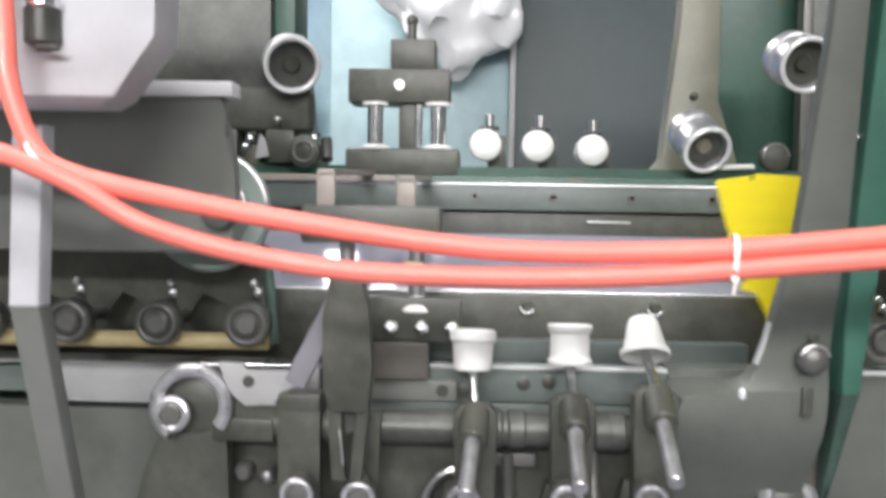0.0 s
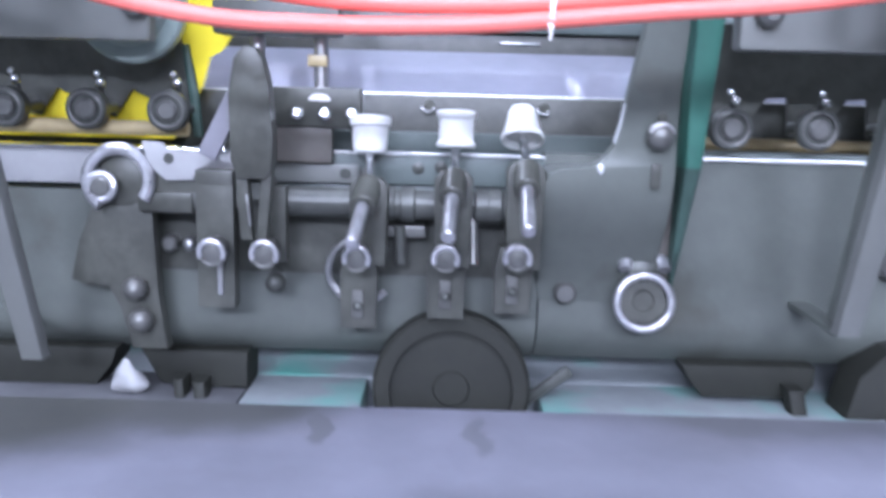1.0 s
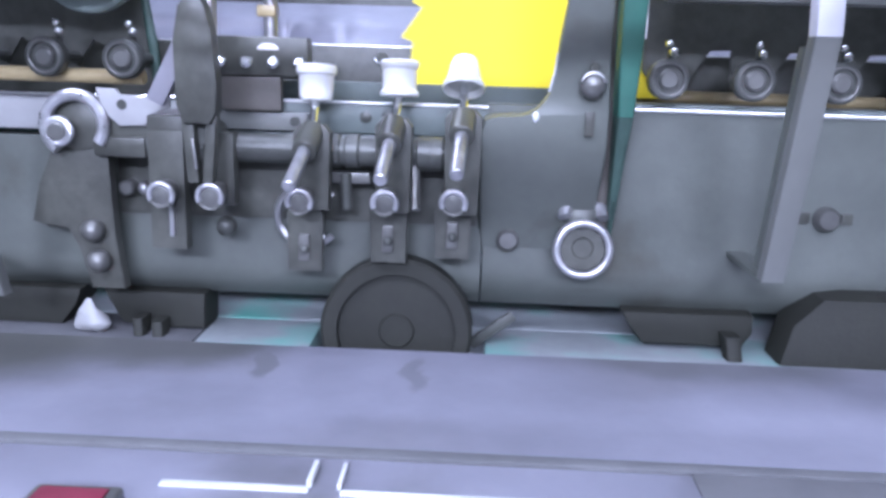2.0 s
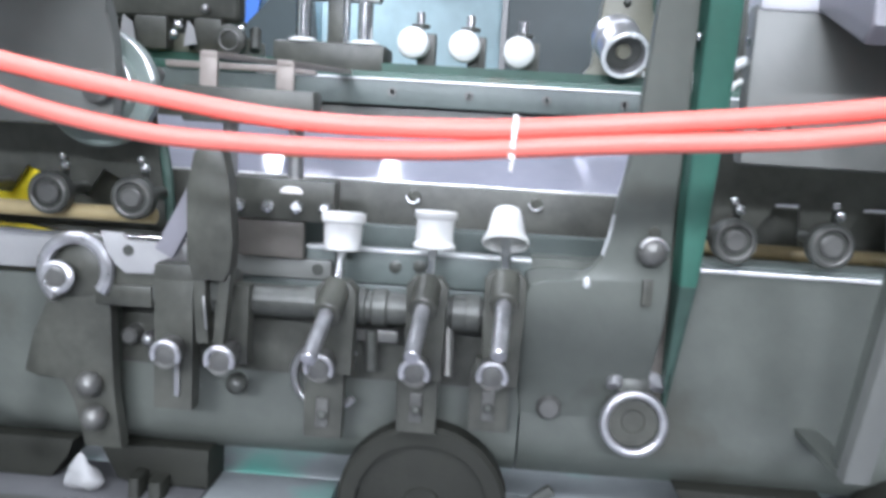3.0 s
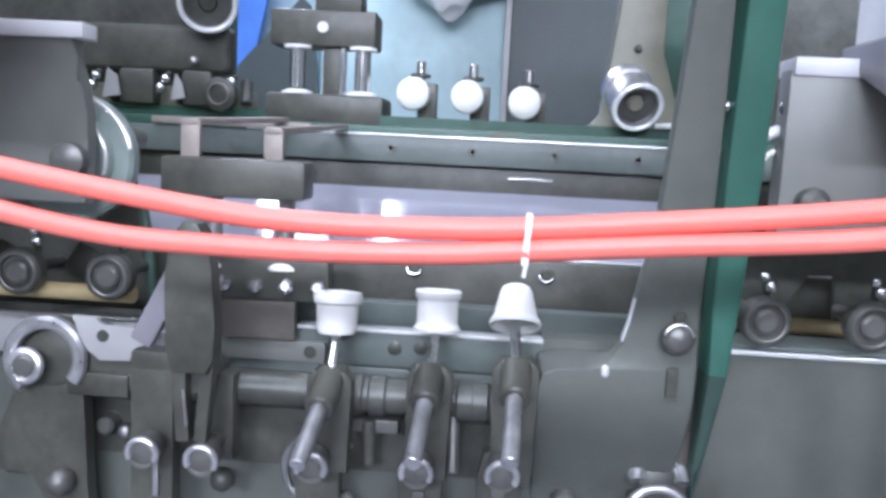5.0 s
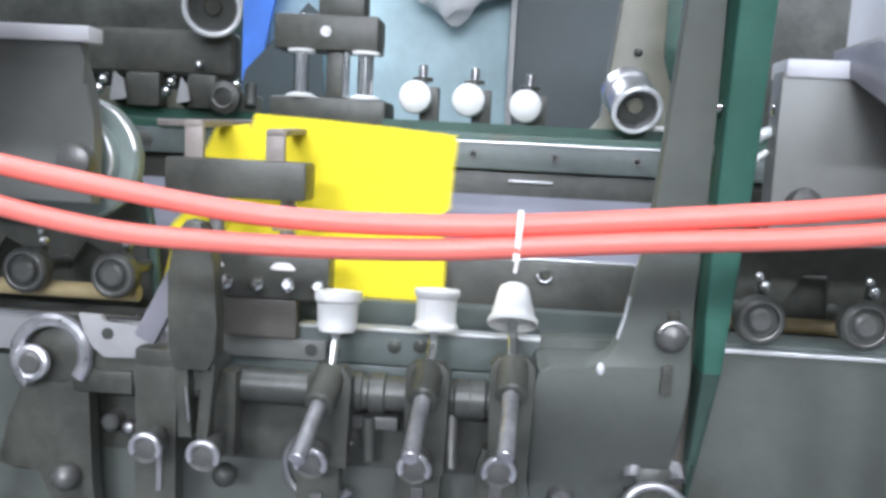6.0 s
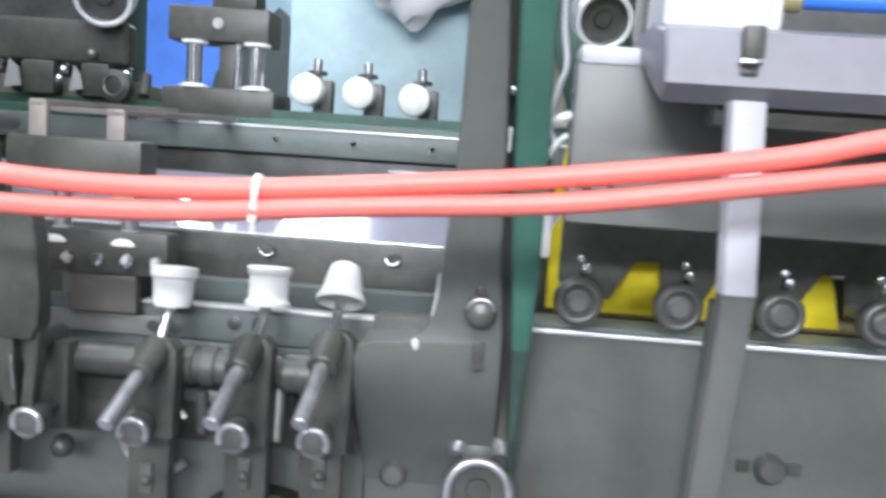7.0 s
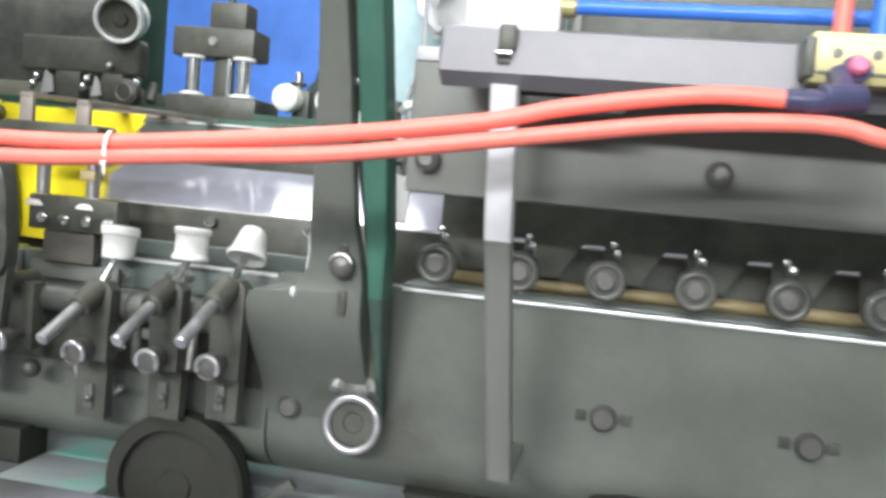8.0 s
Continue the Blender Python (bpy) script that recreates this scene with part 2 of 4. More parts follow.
def ball(bm, c, r, sz=1.0):
    bmesh.ops.create_uvsphere(bm, u_segments=24, v_segments=14, radius=r, matrix=Matrix.Translation(c) @ Matrix.Diagonal((1, 1, sz, 1)))
    return bm


def torus(bm, c, axis, R, r, seg=36, rs=10, a0=0.0, a1=360.0):
    q = Vector(axis).normalized().to_track_quat("Z", "Y").to_matrix()
    full = a1 - a0 >= 360
    rings = []
    for i in range(seg if full else seg + 1):
        t = radians(a0 + (a1 - a0) * i / seg)
        rings.append([bm.verts.new(Vector(c) + q @ Vector(((R + r * math.cos(2 * math.pi * k / rs)) * math.cos(t), (R + r * math.cos(2 * math.pi * k / rs)) * math.sin(t), r * math.sin(2 * math.pi * k / rs)))) for k in range(rs)])
    n = len(rings)
    for i in range(n if full else n - 1):
        a, b = rings[i], rings[(i + 1) % n]
        for k in range(rs):
            bm.faces.new((a[k], b[k], b[(k + 1) % rs], a[(k + 1) % rs]))
    if not full:
        bm.faces.new(rings[0])
        bm.faces.new(rings[-1][::-1])
    return bm


def prism(bm, poly, y0, y1, bev=0.0):
    """A plate from an outline in x and z, between two depths."""
    f = [bm.verts.new((x, y0, z)) for x, z in poly]
    k = [bm.verts.new((x, y1, z)) for x, z in poly]
    face = bm.faces.new(f)
    bm.faces.new(k[::-1])
    n = len(poly)
    for i in range(n):
        bm.faces.new((f[i], k[i], k[(i + 1) % n], f[(i + 1) % n]))
    if bev:
        bmesh.ops.bevel(bm, geom=list(face.edges), offset=bev, segments=2, affect="EDGES", profile=0.6)
    return bm


def loft(bm, levels):
    """A casting from levels of (z, left x, right x, front y, back y), with softened front corners."""
    c = 0.004
    rings = []
    for z, xl, xr, yf, yb in levels:
        rings.append([bm.verts.new(p) for p in ((xl, yb, z), (xl, yf + c, z), (xl + c * 0.3, yf + c * 0.3, z), (xl + c, yf, z), (xr - c, yf, z), (xr - c * 0.3, yf + c * 0.3, z), (xr, yf + c, z), (xr, yb, z))])
    for a, b in zip(rings, rings[1:]):
        for i in range(8):
            bm.faces.new((a[i], a[(i + 1) % 8], b[(i + 1) % 8], b[i]))
    bm.faces.new(rings[0])
    bm.faces.new(rings[-1][::-1])
    return bm


def bar_x(bm, poly, x0, x1, bev):
    """A bar along x from an outline in y and z, with softened ends."""
    f = [bm.verts.new((x0, y, z)) for y, z in poly]
    k = [bm.verts.new((x1, y, z)) for y, z in poly]
    face = bm.faces.new(f)
    bm.faces.new(k[::-1])
    n = len(poly)
    for i in range(n):
        bm.faces.new((f[i], k[i], k[(i + 1) % n], f[(i + 1) % n]))
    bmesh.ops.bevel(bm, geom=list(face.edges), offset=bev, segments=3, affect="EDGES", profile=0.5)
    return bm


def smooth_line(pts, n=10):
    out = []
    P = [Vector(p) for p in pts]
    P = [2 * P[0] - P[1]] + P + [2 * P[-1] - P[-2]]
    for a, b, c, d in zip(P, P[1:], P[2:], P[3:]):
        for i in range(n):
            t = i / n
            out.append(0.5 * (2 * b + (c - a) * t + (2 * a - 5 * b + 4 * c - d) * t * t + (3 * b - a - 3 * c + d) * t ** 3))
    out.append(P[-2])
    return out


def sweep(bm, pts, r, seg=14, n=10, rough=0.0):
    line = smooth_line(pts, n)
    up = Vector((0, -1, 0.01))
    rings = []
    for i, p in enumerate(line):
        d = (line[min(i + 1, len(line) - 1)] - line[max(i - 1, 0)]).normalized()
        s = d.cross(up).normalized()
        u = s.cross(d).normalized()
        rr = r * (1 + rough * noise.noise(p * 60))
        rings.append([bm.verts.new(p + (s * math.cos(2 * math.pi * k / seg) + u * math.sin(2 * math.pi * k / seg)) * rr) for k in range(seg)])
    for a, b in zip(rings, rings[1:]):
        for k in range(seg):
            bm.faces.new((a[k], b[k], b[(k + 1) % seg], a[(k + 1) % seg]))
    bm.faces.new(rings[0])
    bm.faces.new(rings[-1][::-1])
    return bm


def sheet_grid(bm, fn, nu, nv, thick):
    """A thin plate from fn(u, v) with a back face, u and v from 0 to 1."""
    fr = [[bm.verts.new(fn(i / nu, j / nv)) for j in range(nv + 1)] for i in range(nu + 1)]
    bk = [[bm.verts.new(Vector(fn(i / nu, j / nv)) + Vector(thick)) for j in range(nv + 1)] for i in range(nu + 1)]
    for i in range(nu):
        for j in range(nv):
            bm.faces.new((fr[i][j], fr[i + 1][j], fr[i + 1][j + 1], fr[i][j + 1]))
            bm.faces.new((bk[i][j], bk[i][j + 1], bk[i + 1][j + 1], bk[i + 1][j]))
    for i in range(nu):
        bm.faces.new((fr[i][0], bk[i][0], bk[i + 1][0], fr[i + 1][0]))
        bm.faces.new((fr[i][nv], fr[i + 1][nv], bk[i + 1][nv], bk[i][nv]))
    for j in range(nv):
        bm.faces.new((fr[0][j], fr[0][j + 1], bk[0][j + 1], bk[0][j]))
        bm.faces.new((fr[nu][j], bk[nu][j], bk[nu][j + 1], fr[nu][j + 1]))
    return bm


# ---- the hall ----
thing("floor", box(B(), -3.2, 5.2, -6.2, 6.7, -0.1, 0, 0), CONCRETE, "grey concrete hall floor", "floor", kind="structure")
thing("ceiling", box(B(), -3.2, 5.2, -6.2, 6.7, 3.2, 3.3, 0), CEIL, "plain painted hall ceiling", "ceiling", kind="structure")
for nm, d in (("wall_west", (-3.2, -3.1, -6.1, 6.6)), ("wall_east", (5.1, 5.2, -6.1, 6.6)), ("wall_south", (-3.2, 5.2, -6.2, -6.1)), ("wall_north", (-3.2, 5.2, 6.6, 6.7))):
    thing(nm, box(B(), *d, 0, 3.2, 0), PLASTER, "plain painted hall wall", "wall", kind="structure")
# unseen fixtures over all lamps, the two added fill lamps included
for lx, ly in LAMPS:
    f = empty("ceiling_light", "unseen long fluorescent ceiling light with white housing", "ceiling light", "hall lights")
    f.location = (lx, ly, 3.0)
    part("housing", box(B(), -0.78, 0.78, -0.18, 0.18, 0.06, 0.2, 0.01), WPAINT, f)
    for s in (-0.09, 0.09):
        part("tube", rod(B(), (-0.72, s, 0.03), (0.72, s, 0.03), 0.016), GLOW, f, "lit fluorescent tube")

# ---- the machine's frame ----
frame_m = empty("machine_frame", "grey-green painted cast machine frame with a window and levers", "machine")
XL, XR = -1.3, 1.9
for x0, x1, top in ((XL, 0.199, 1.045), (0.201, XR, 1.095)):
    pan = B()
    sheet_grid(pan, lambda u, v: (x0 + (x1 - x0) * u, 0.582 + 0.034 * max(0, 1 - v * 4.5) ** 2, 0.864 + (top - 0.864) * v), 1, 14, (0, 0.03, 0))
    part("lower_panel", pan, GREY, frame_m, "smooth grey-green panel")
part("panel_trim", box(B(), 0.345, XR, 0.578, 0.5845, 1.0922, 1.096, 0.001), EDGE, frame_m, "bright bare steel edge")
part("panel_ledge", box(B(), 0.345, XR, 0.584, 0.64, 1.0962, 1.1, 0.001), SAGE, frame_m)
post = loft(B(), [(0.93, 0.2, 0.318, 0.5845, 0.6), (0.955, 0.197, 0.319, 0.577, 0.6), (0.985, 0.195, 0.32, 0.562, 0.6), (1.02, 0.193, 0.32, 0.538, 0.6), (1.05, 0.192, 0.32, 0.519, 0.6), (1.07, 0.193, 0.32, 0.513, 0.6), (1.082, 0.197, 0.32, 0.512, 0.6), (1.086, 0.206, 0.32, 0.512, 0.6),
    (1.0875, 0.232, 0.32, 0.512, 0.575), (1.091, 0.243, 0.32, 0.512, 0.55), (1.098, 0.251, 0.32, 0.512, 0.535), (1.11, 0.259, 0.319, 0.511, 0.53), (1.13, 0.263, 0.317, 0.505, 0.522), (1.165, 0.266, 0.314, 0.491, 0.506),
    (1.215, 0.272, 0.313, 0.474, 0.488), (1.26, 0.274, 0.311, 0.464, 0.477), (1.31, 0.276, 0.309, 0.453, 0.466), (1.38, 0.278, 0.305, 0.436, 0.449), (1.7, 0.28, 0.295, 0.36, 0.373)])
# bright strip modelled in place of the highlight on the post's inner edge
part("worn_edge", loft(B(), [(z, x - 0.0006, x + 0.0026, y + 0.003, y + 0.013) for z, x, y in ((1.112, 0.2593, 0.5108), (1.13, 0.263, 0.505), (1.15, 0.2648, 0.497))]), EDGE, frame_m, "thin bright strip set as the post edge highlight")
part("window_post", post, GREY, frame_m, "cast post tapering above the window")
part("green_column", loft(B(), [(1.09, 0.327, 0.343, 0.507, 0.545), (1.15, 0.323, 0.345, 0.498, 0.535), (1.25, 0.317, 0.344, 0.47, 0.505), (1.38, 0.312, 0.339, 0.435, 0.47), (1.7, 0.298, 0.334, 0.35, 0.39)]), GREEN, frame_m, "glossy green wedge-shaped column")
part("column_foot", loft(B(), [(0.955, 0.335, 0.339, 0.565, 0.58), (1.0, 0.331, 0.34, 0.545, 0.565), (1.0898, 0.327, 0.343, 0.507, 0.545)]), WORNGREEN, frame_m, "worn grey-green column foot")
part("post_bolt", ball(B(), (0.3125, 0.468, 1.299), 0.0042), CHROME, frame_m, "bright bolt head")
part("post_bolt_stud", rod(B(), (0.3125, 0.468, 1.299), (0.3125, 0.5, 1.3), 0.003), DARK, frame_m)
part("white_clip", obox(B(), pose(0.313, 0.482, 1.262, 12, 0, 0), 0.0026, 0.004, 0.02, 0.0008), WHITE, frame_m, "white plastic clip")
# brown strip added in the gap to stand for the shade there
part("groove_strip", loft(B(), [(0.95, 0.32, 0.336, 0.57, 0.58), (1.1, 0.318, 0.33, 0.54, 0.56), (1.25, 0.302, 0.322, 0.5, 0.51), (1.38, 0.294, 0.311, 0.465, 0.48), (1.7, 0.28, 0.29, 0.385, 0.4)]), BROWN, frame_m)
part("post_slot", box(B(), 0.2965, 0.3035, 0.508, 0.52, 1.138, 1.158, 0.001), BLACK, frame_m)
part("post_slot", box(B(), 0.2955, 0.3045, 0.508, 0.52, 1.07, 1.094, 0.001), BLACK, frame_m)
kn = lathe(B(), [(0, 0.009), (0.004, 0.012), (0.009, 0.0135), (0.014, 0.012), (0.018, 0.007), (0.0185, 0.0)], (0.3, 0.512, 1.12), (0, -1, 0))
part("clamp_screw", kn, GUN, frame_m, "round grey screw head")
# top arc only, shaped as the screw head's crescent highlight
part("screw_rim", torus(B(), (0.3, 0.4965, 1.12), (0, -1, 0), 0.0118, 0.0018, 28, 8, 15, 165), STEEL, frame_m, "pale bright rim")
part("screw_stud", rod(B(), (0.3, 0.512, 1.139), (0.3, 0.499, 1.137), 0.005), BLACK, frame_m)
part("corner_catch", ball(B(), (0.247, 0.512, 1.087), 0.0035, 1.6), EDGE, frame_m)
# front rail with its bright top edge, bolts and the sage bar behind it
rl = B()
box(rl, -0.62, 0.29, 0.586, 0.603, 1.058, 1.09, 0.002)
box(rl, -0.16, 0.2, 0.588, 0.603, 1.034, 1.0565, 0.002)
fr = part("front_rail", rl, SAGE, frame_m, "sage green rail below the window")
part("rail_edge", box(B(), -0.62, -0.13, 0.566, 0.606, 1.0895, 1.0925, 0.0008), POLISHED, fr, "polished bare steel edge")
part("rail_edge", box(B(), -0.022, 0.29, 0.5835, 0.604, 1.0895, 1.0925, 0.0008), EDGE, fr, "bright bare steel edge")
for bx, bz in ((-0.021, 1.073), (0.068, 1.076), (0.092, 1.078), (0.012, 1.068), (0.225, 1.075)):
    part("bolt", lathe(B(), [(0, 0.0066), (0.0015, 0.0066), (0.002, 0.0058), (0.002, 0.0)], (bx, 0.587, bz), (0, -1, 0), 14), DARK, fr)
part("back_bar", box(B(), -0.115, 0.285, 0.613, 0.632, 1.07, 1.1125, 0.002), SAGE, frame_m, "sage green bar behind the rail")
# dark plate over the panel between the levers
part("recess_plate", box(B(), -0.205, 0.192, 0.5785, 0.5815, 0.962, 1.05, 0.0), BLACK, frame_m, "dark recess plate behind the levers")
part("left_plate", box(B(), -0.375, -0.122, 0.573, 0.585, 1.052, 1.0893, 0.003), GREYL, frame_m, "pale worn plate")
part("bolt", lathe(B(), [(0, 0.0075), (0.003, 0.0075), (0.003, 0.0035), (0.001, 0.003), (0.001, 0.0)], (-0.192, 0.574, 1.079), (0, -1, 0), 14), GUN, frame_m)
# dark deck behind the sheets' path
part("dark_deck", box(B(), -1.2, 1.8, 0.668, 0.684, 1.06, 1.152, 0.002), BLACK, frame_m, "black oily guide deck")
for sx, sz in ((0.075, 1.14), (0.205, 1.14)):
    part("deck_pin", rod(B(), (sx, 0.668, sz), (sx + 0.002, 0.66, sz), 0.006), BLACK, frame_m)
    # chrome part-ring placed as a glint on the dark deck
    part("pin_edge", torus(B(), (sx, 0.661, sz), (0, -1, 0.3), 0.007, 0.0011, 18, 6, 180, 340), CHROME, frame_m)
# inclined bright table, rails behind it
tb = B()
sheet_grid(tb, lambda u, v: (-0.9 + 2.5 * u, 0.686 + 0.15 * v, 1.151 + 0.0565 * v), 2, 6, (0, 0, -0.004))
part("table_plate", tb, TABLE, frame_m, "polished inclined feed table")
part("table_edge", box(B(), -0.9, 1.6, 0.683, 0.687, 1.148, 1.1535, 0.0008), EDGE, frame_m, "bright table edge")
# black bar stands in for the shade below the upper rail
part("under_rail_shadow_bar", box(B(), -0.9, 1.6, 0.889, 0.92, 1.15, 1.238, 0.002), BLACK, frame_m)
ur = part("upper_rail", box(B(), -0.9, 1.6, 0.876, 0.9, 1.2365, 1.2685, 0.002), SAGE, frame_m, "sage green upper rail")
part("upper_rail_edge", box(B(), -0.16, 1.6, 0.8735, 0.902, 1.268, 1.2712, 0.0008), EDGE, ur, "bright bare steel edge")
part("ledge", prism(B(), [(-0.9, 1.268), (1.6, 1.268), (1.6, 1.294), (-0.9, 1.294)], 0.935, 1.08), DKGREEN, frame_m, "dark green bolted ledge")
part("ledge_front", box(B(), -0.9, 1.6, 0.903, 0.936, 1.262, 1.281, 0.003), DKGREEN, frame_m)
part("ledge_bracket", box(B(), -0.9, 1.6, 0.92, 1.05, 1.16, 1.262, 0.003), DARK, frame_m)
for i in range(4):
    part("bolt", lathe(B(), [(0, 0.006), (0.003, 0.006), (0.003, 0.003), (0.001, 0.003), (0.001, 0)], (0.02 + 0.1 * i, 0.877, 1.254), (0, -1, 0), 14), GUN, ur)
part("label_strip", box(B(), 0.165, 0.22, 0.8835, 0.8885, 1.2215, 1.2245, 0.0006), EDGE, frame_m)
# underside: dark feet, inner bed, tray
for poly in ([(-1.2, 0.868), (-1.2, 0.8245), (-0.287, 0.8245), (-0.268, 0.85), (-0.262, 0.868)], [(-0.235, 0.868), (-0.215, 0.83), (-0.19, 0.8255), (-0.118, 0.8245), (-0.117, 0.868)],
             [(0.362, 0.868), (0.372, 0.85), (0.388, 0.831), (0.5, 0.831), (0.51, 0.847), (0.51, 0.868)]):
    part("foot_block", prism(B(), poly, 0.588, 0.64, 0.003), RUBBER, frame_m)
for x0, x1, z1 in ((-0.193, -0.181, 0.843), (-0.172, -0.158, 0.84), (0.472, 0.49, 0.85)):
    part("prop_leg", loft(B(), [(0.8245, x0 + 0.003, x1 + 0.003, 0.555, 0.575), (z1, x0, x1, 0.562, 0.59)]), RUBBER, frame_m)
part("pulley_guard", loft(B(), [(0.8245, 0.53, 0.8, 0.55, 0.6), (0.87, 0.54, 0.8, 0.55, 0.6), (0.9, 0.57, 0.79, 0.552, 0.6), (0.905, 0.6, 0.75, 0.56, 0.59)]), RUBBER, frame_m)
part("inner_bed", box(B(), -0.118, 0.012, 0.536, 0.64, 0.77, 0.824, 0.002), BED, frame_m, "pale green stained inner bed")
part("grimy_bed", box(B(), XL, -0.12, 0.534, 0.64, 0.77, 0.824, 0.002), GRIME_SHADE, frame_m, "grey grimy inner bed")
part("inner_bed", box(B(), 0.208, XR, 0.536, 0.64, 0.77, 0.824, 0.002), BED, frame_m, "pale green stained inner bed")
part("inner_bed", box(B(), XL, XR, 0.642, 1.3, 0.77, 0.824, 0.002), BED, frame_m, "pale green stained inner bed")
part("back_panel", box(B(), XL, XR, 1.08, 1.1, 0.825, 1.29, 0.002), DKGREEN, frame_m)
part("plinth", box(B(), XL, XR, 0.6, 1.3, 0.0, 0.77, 0.004), GREY, frame_m)

tray = empty("drip_tray", "pale blue-grey stained drip tray along the machine front", "tray")
tt = B()
sheet_grid(tt, lambda u, v: (XL + (XR - XL) * u, 0.296 + 0.236 * v, 0.83 + 0.0015 * noise.noise(Vector((u * 14, v * 3, 0)))), 60, 8, (0, 0, -0.02))
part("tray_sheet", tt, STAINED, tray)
# the lip's shaded front is put into its dark grey
part("tray_lip", box(B(), XL, XR, 0.281, 0.295, 0.8, 0.8315, 0.002), GRIME_SHADE, tray, "rolled lip, dark grey for its shaded front")
part("tray_apron", box(B(), XL, XR, 0.285, 0.53, 0.0, 0.808, 0.003), GREY, tray)
lsh = empty("lower_shelf", "grey front shelf below the tray", "shelf")
part("shelf_board", box(B(), XL, XR, 0.03, 0.28, 0.8, 0.829, 0.003), TRAY, lsh)
part("shelf_cover", box(B(), 0.367, XR, 0.03, 0.279, 0.8292, 0.8305, 0.0005), GRIME_SHADE, lsh, "dark grey cover plate")
part("shelf_leg", box(B(), XL + 0.02, XL + 0.08, 0.1, 0.2, 0, 0.785, 0.004), GREY, lsh)
part("shelf_leg", box(B(), XR - 0.08, XR - 0.02, 0.1, 0.2, 0, 0.785, 0.004), GREY, lsh)
part("rim_strip", box(B(), -0.034, 0.076, 0.222, 0.23, 0.829, 0.8315, 0.001), EDGE, lsh, "bright metal strip")
part("shelf_clip", box(B(), 0.0735, 0.078, 0.23, 0.262, 0.829, 0.836, 0.0015), EDGE, lsh, "bright upright clip")
part("shelf_clip", box(B(), 0.0965, 0.1, 0.228, 0.262, 0.829, 0.835, 0.0015), EDGE, lsh, "bright upright clip")
part("rim_strip", box(B(), 0.1, 0.36, 0.22, 0.227, 0.829, 0.8315, 0.001), EDGE, lsh, "bright metal strip")
rb = empty("red_tin", "dull dark red tin lying on the front shelf", "tin")
part("tin_body", box(B(), -0.11, -0.048, 0.148, 0.198, 0.829, 0.842, 0.004, 3), GUN, rb, "dark tin side")
part("tin_lid", box(B(), -0.103, -0.055, 0.152, 0.19, 0.842, 0.844, 0.0015), MAROON, rb, "dull red lid")

# drive wheel half hidden behind the tray
dw = empty("drive_wheel", "black drive wheel sunk behind the tray", "wheel")
part("rim", lathe(B(), [(0, 0.066), (0, 0.08), (0.004, 0.084), (0.026, 0.084), (0.03, 0.08), (0.03, 0.066), (0, 0.066)], (0.109, 0.575, 0.845), (0, -1, 0), 48), RUBBER, dw)
part("disc", lathe(B(), [(0, 0.07), (0.02, 0.07), (0.021, 0.05), (0.022, 0.02), (0.025, 0.018), (0.025, 0)], (0.109, 0.575, 0.845), (0, -1, 0), 40), RUBBER, dw)
part("wheel_bracket", obox(B(), pose(0.215, 0.58, 0.842, 0, -38, 0), 0.06, 0.008, 0.012), DARK, dw)


scr = B()
bmesh.ops.create_icosphere(scr, subdivisions=3, radius=1)
for v in scr.verts:
    w = max(0.12, 0.5 - 0.5 * v.co.z) ** 0.8
    v.co = Vector((-0.243 + 0.026 * v.co.x * w - 0.005 * v.co.z, 0.57 + 0.016 * v.co.y * w, 0.843 + 0.019 * v.co.z))
    v.co += Vector((0.004, 0.003, 0.003)) * noise.noise(v.co * 110) + Vector((0.006, 0, 0)) * noise.noise(v.co * 45)
thing("paper_scrap", scr, GREYL, "crumpled white paper scrap beside the machine foot", "scrap")


# ---- control levers with white knobs ----
def button_end(lv, c):
    """A turned button; its polished rim is an upper arc shaped as a crescent highlight."""
    x, y, z = c
    bt = part("button", lathe(B(), [(0, 0.008), (0.002, 0.0125), (0.016, 0.0135), (0.022, 0.0125), (0.0215, 0.0105), (0.02, 0.0095), (0.021, 0.006), (0.0215, 0)], (x, y + 0.012, z), (0, -1, -0.12), 28), GUN, lv, "grey button end")
    part("rim", torus(B(), (x, y - 0.008, z - 0.002), (0, -1, -0.12), 0.0118, 0.0029, 32, 10, -30, 205), BRIGHT, bt, "polished upper arc shaped as the rim highlight")


